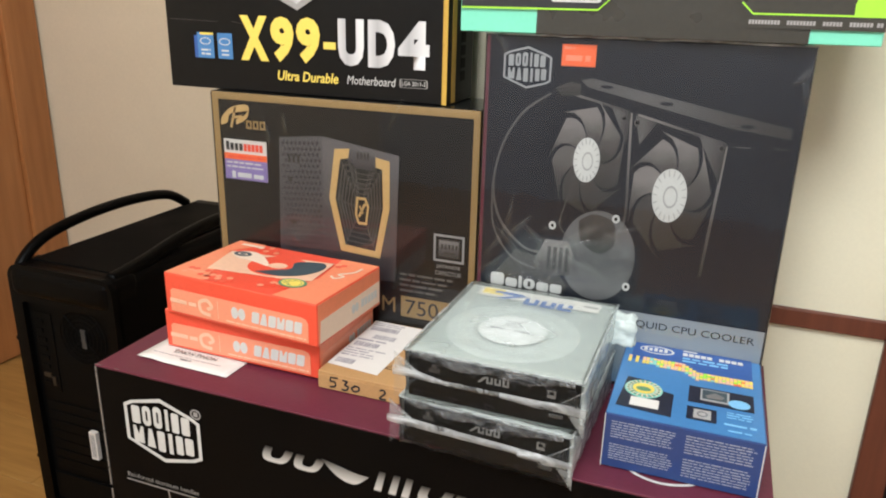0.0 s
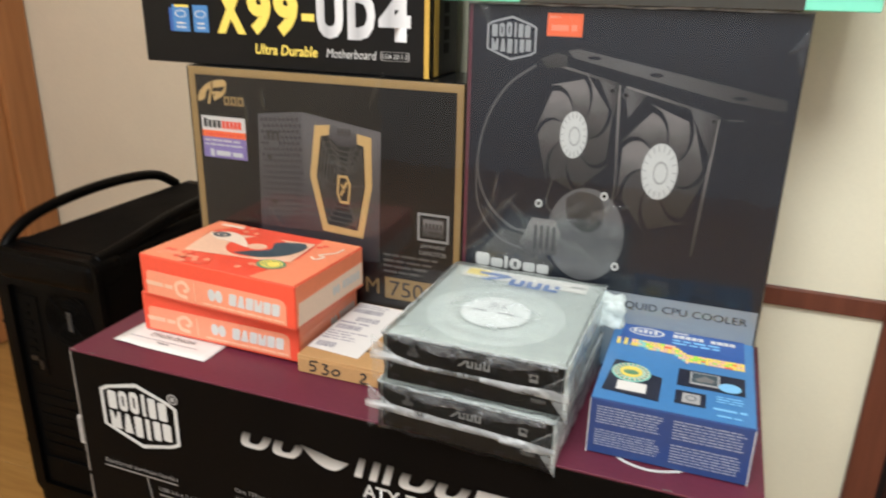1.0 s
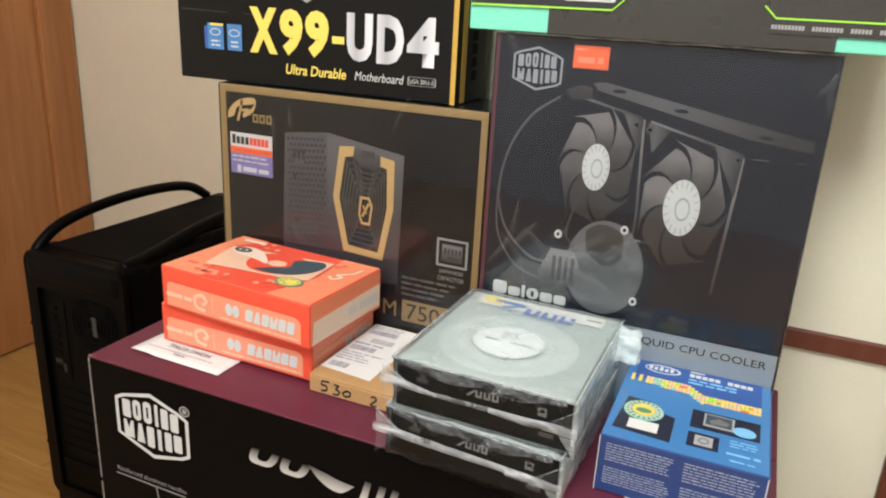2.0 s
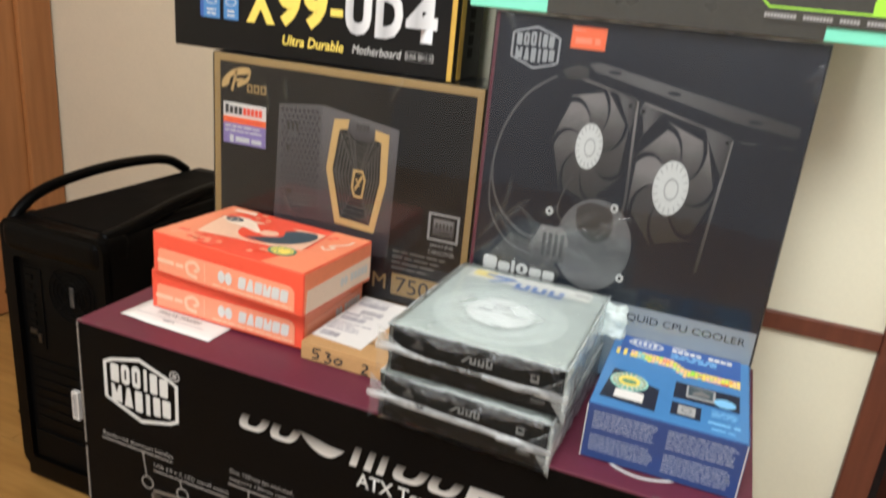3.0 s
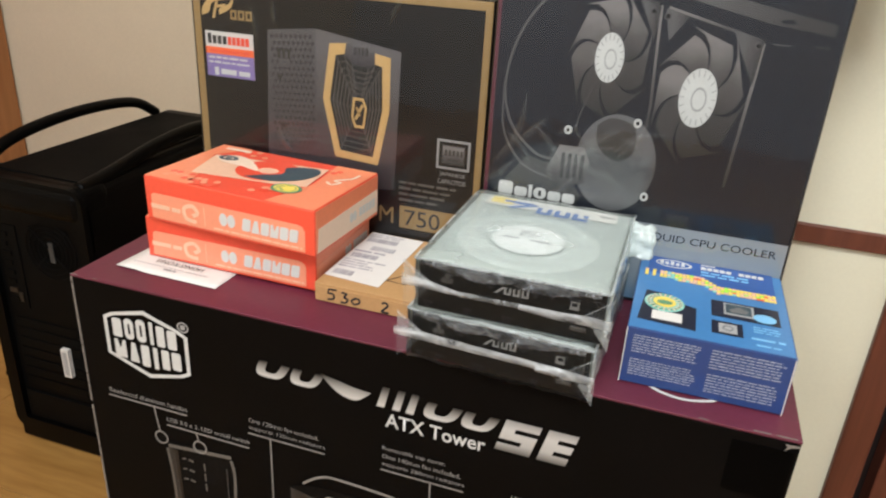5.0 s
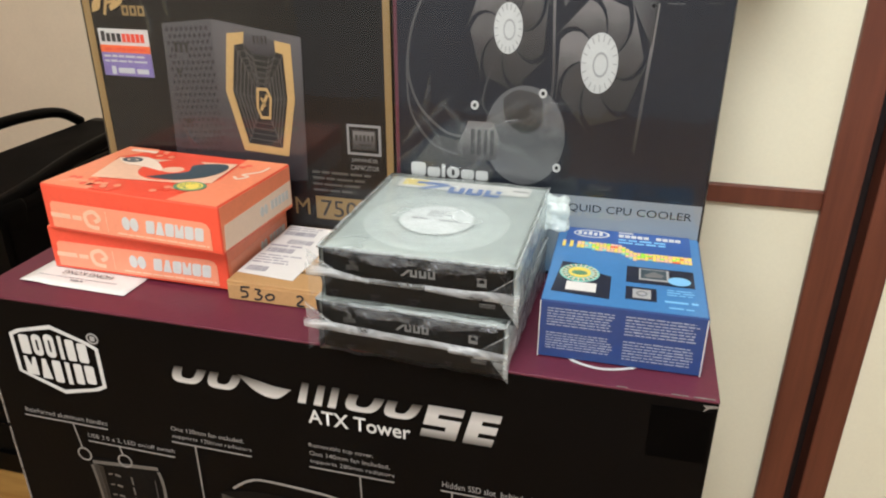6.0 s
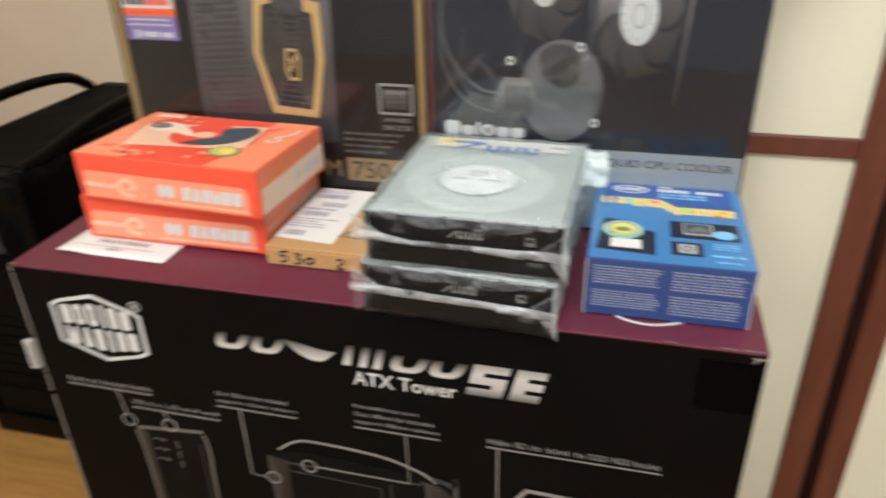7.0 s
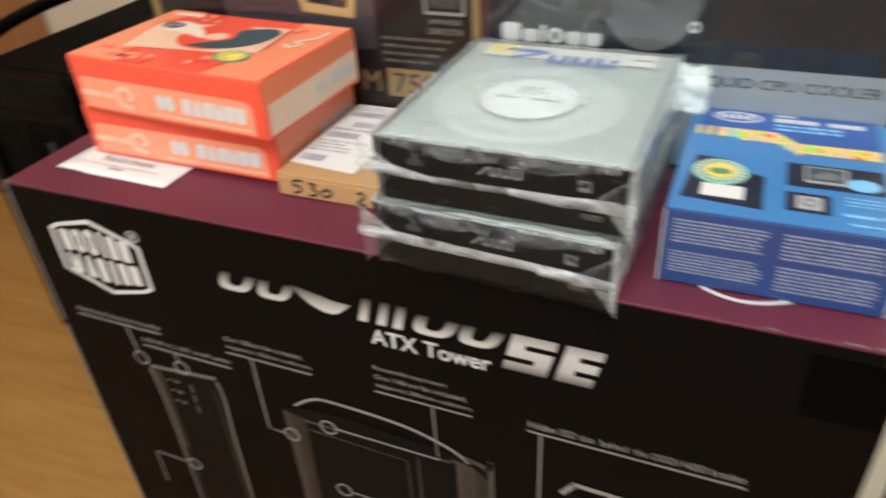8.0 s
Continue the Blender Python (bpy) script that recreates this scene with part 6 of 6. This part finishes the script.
part("bar_code", ink(front((0, 0, 0), -0.001), [rect(0.025, 0.035, 0.184 + 0.004 * k, 0.186 + 0.004 * k) for k in range(12)], 1), M["greyink"], lab)
for zc in (0.14, 0.395):
    part("thumbscrew", tube([(-HW - 0.001, 0.012, zc), (-HW - 0.012, 0.012, zc)], 0.006, 12), M["case_steel"], tower)
part("top_mesh", block(-HW + 0.034, HW - 0.030, 0.03, TD - 0.03, TH - 0.0005, TH + 0.003, 0.0012), M["case_top"], tower, "flat dark mesh top")
grip = arc([(-0.098, 0.004, 0.518), (-0.098, 0.02, 0.550), (-0.098, 0.075, 0.580), (-0.098, 0.18, 0.595), (-0.098, 0.30, 0.596), (-0.098, 0.40, 0.583), (-0.098, 0.46, 0.55)], 8)
smooth(part("handle", tube(grip, 0.0105, 14), M["case"], tower, "arched black carrying handle"))
ridge = arc([(0.098, 0.02, 0.540), (0.098, 0.10, 0.548), (0.098, 0.22, 0.566), (0.098, 0.34, 0.570), (0.098, 0.46, 0.545)], 8)
smooth(part("handle", tube(ridge, 0.0125, 14), M["case"], tower, "low black carrying handle"))
for x in (-0.09, 0.09):
    for y in (0.05, 0.44):
        part("foot", block(x - 0.018, x + 0.018, y - 0.02, y + 0.02, 0.0, 0.0305, 0.003), M["case"], tower)
part("rear_skirt", block(-HW + 0.004, HW - 0.004, 0.004, 0.03, 0.006, 0.031, 0.004), M["case"], tower)

# ---- floor planks ----
rnd = random.Random(11)
meshes = {}
y, row = -3.0, 0
while y < BACK_Y:
    x = LEFT_X - rnd.uniform(0.0, 1.0)
    while x < 2.2:
        x1 = x + 1.2
        a, b = max(x, LEFT_X), min(x1, 2.2)
        if b - a > 0.05:
            w, d = round(b - a, 3), min(0.19, BACK_Y - y)
            key = (w, round(d, 3))
            if key not in meshes:
                pm = bpy.data.meshes.new("plank")
                pb = block(0, w - 0.0012, 0, d - 0.0012, -0.0055, 0.0, 0.0008, 1)
                pb.to_mesh(pm), pb.free()
                pm.materials.append(M["plank"])
                meshes[key] = pm
            ob = new("plank", meshes[key])
            ob.location, ob.parent = (a, y, 0), floor
        x = x1
    y += 0.19
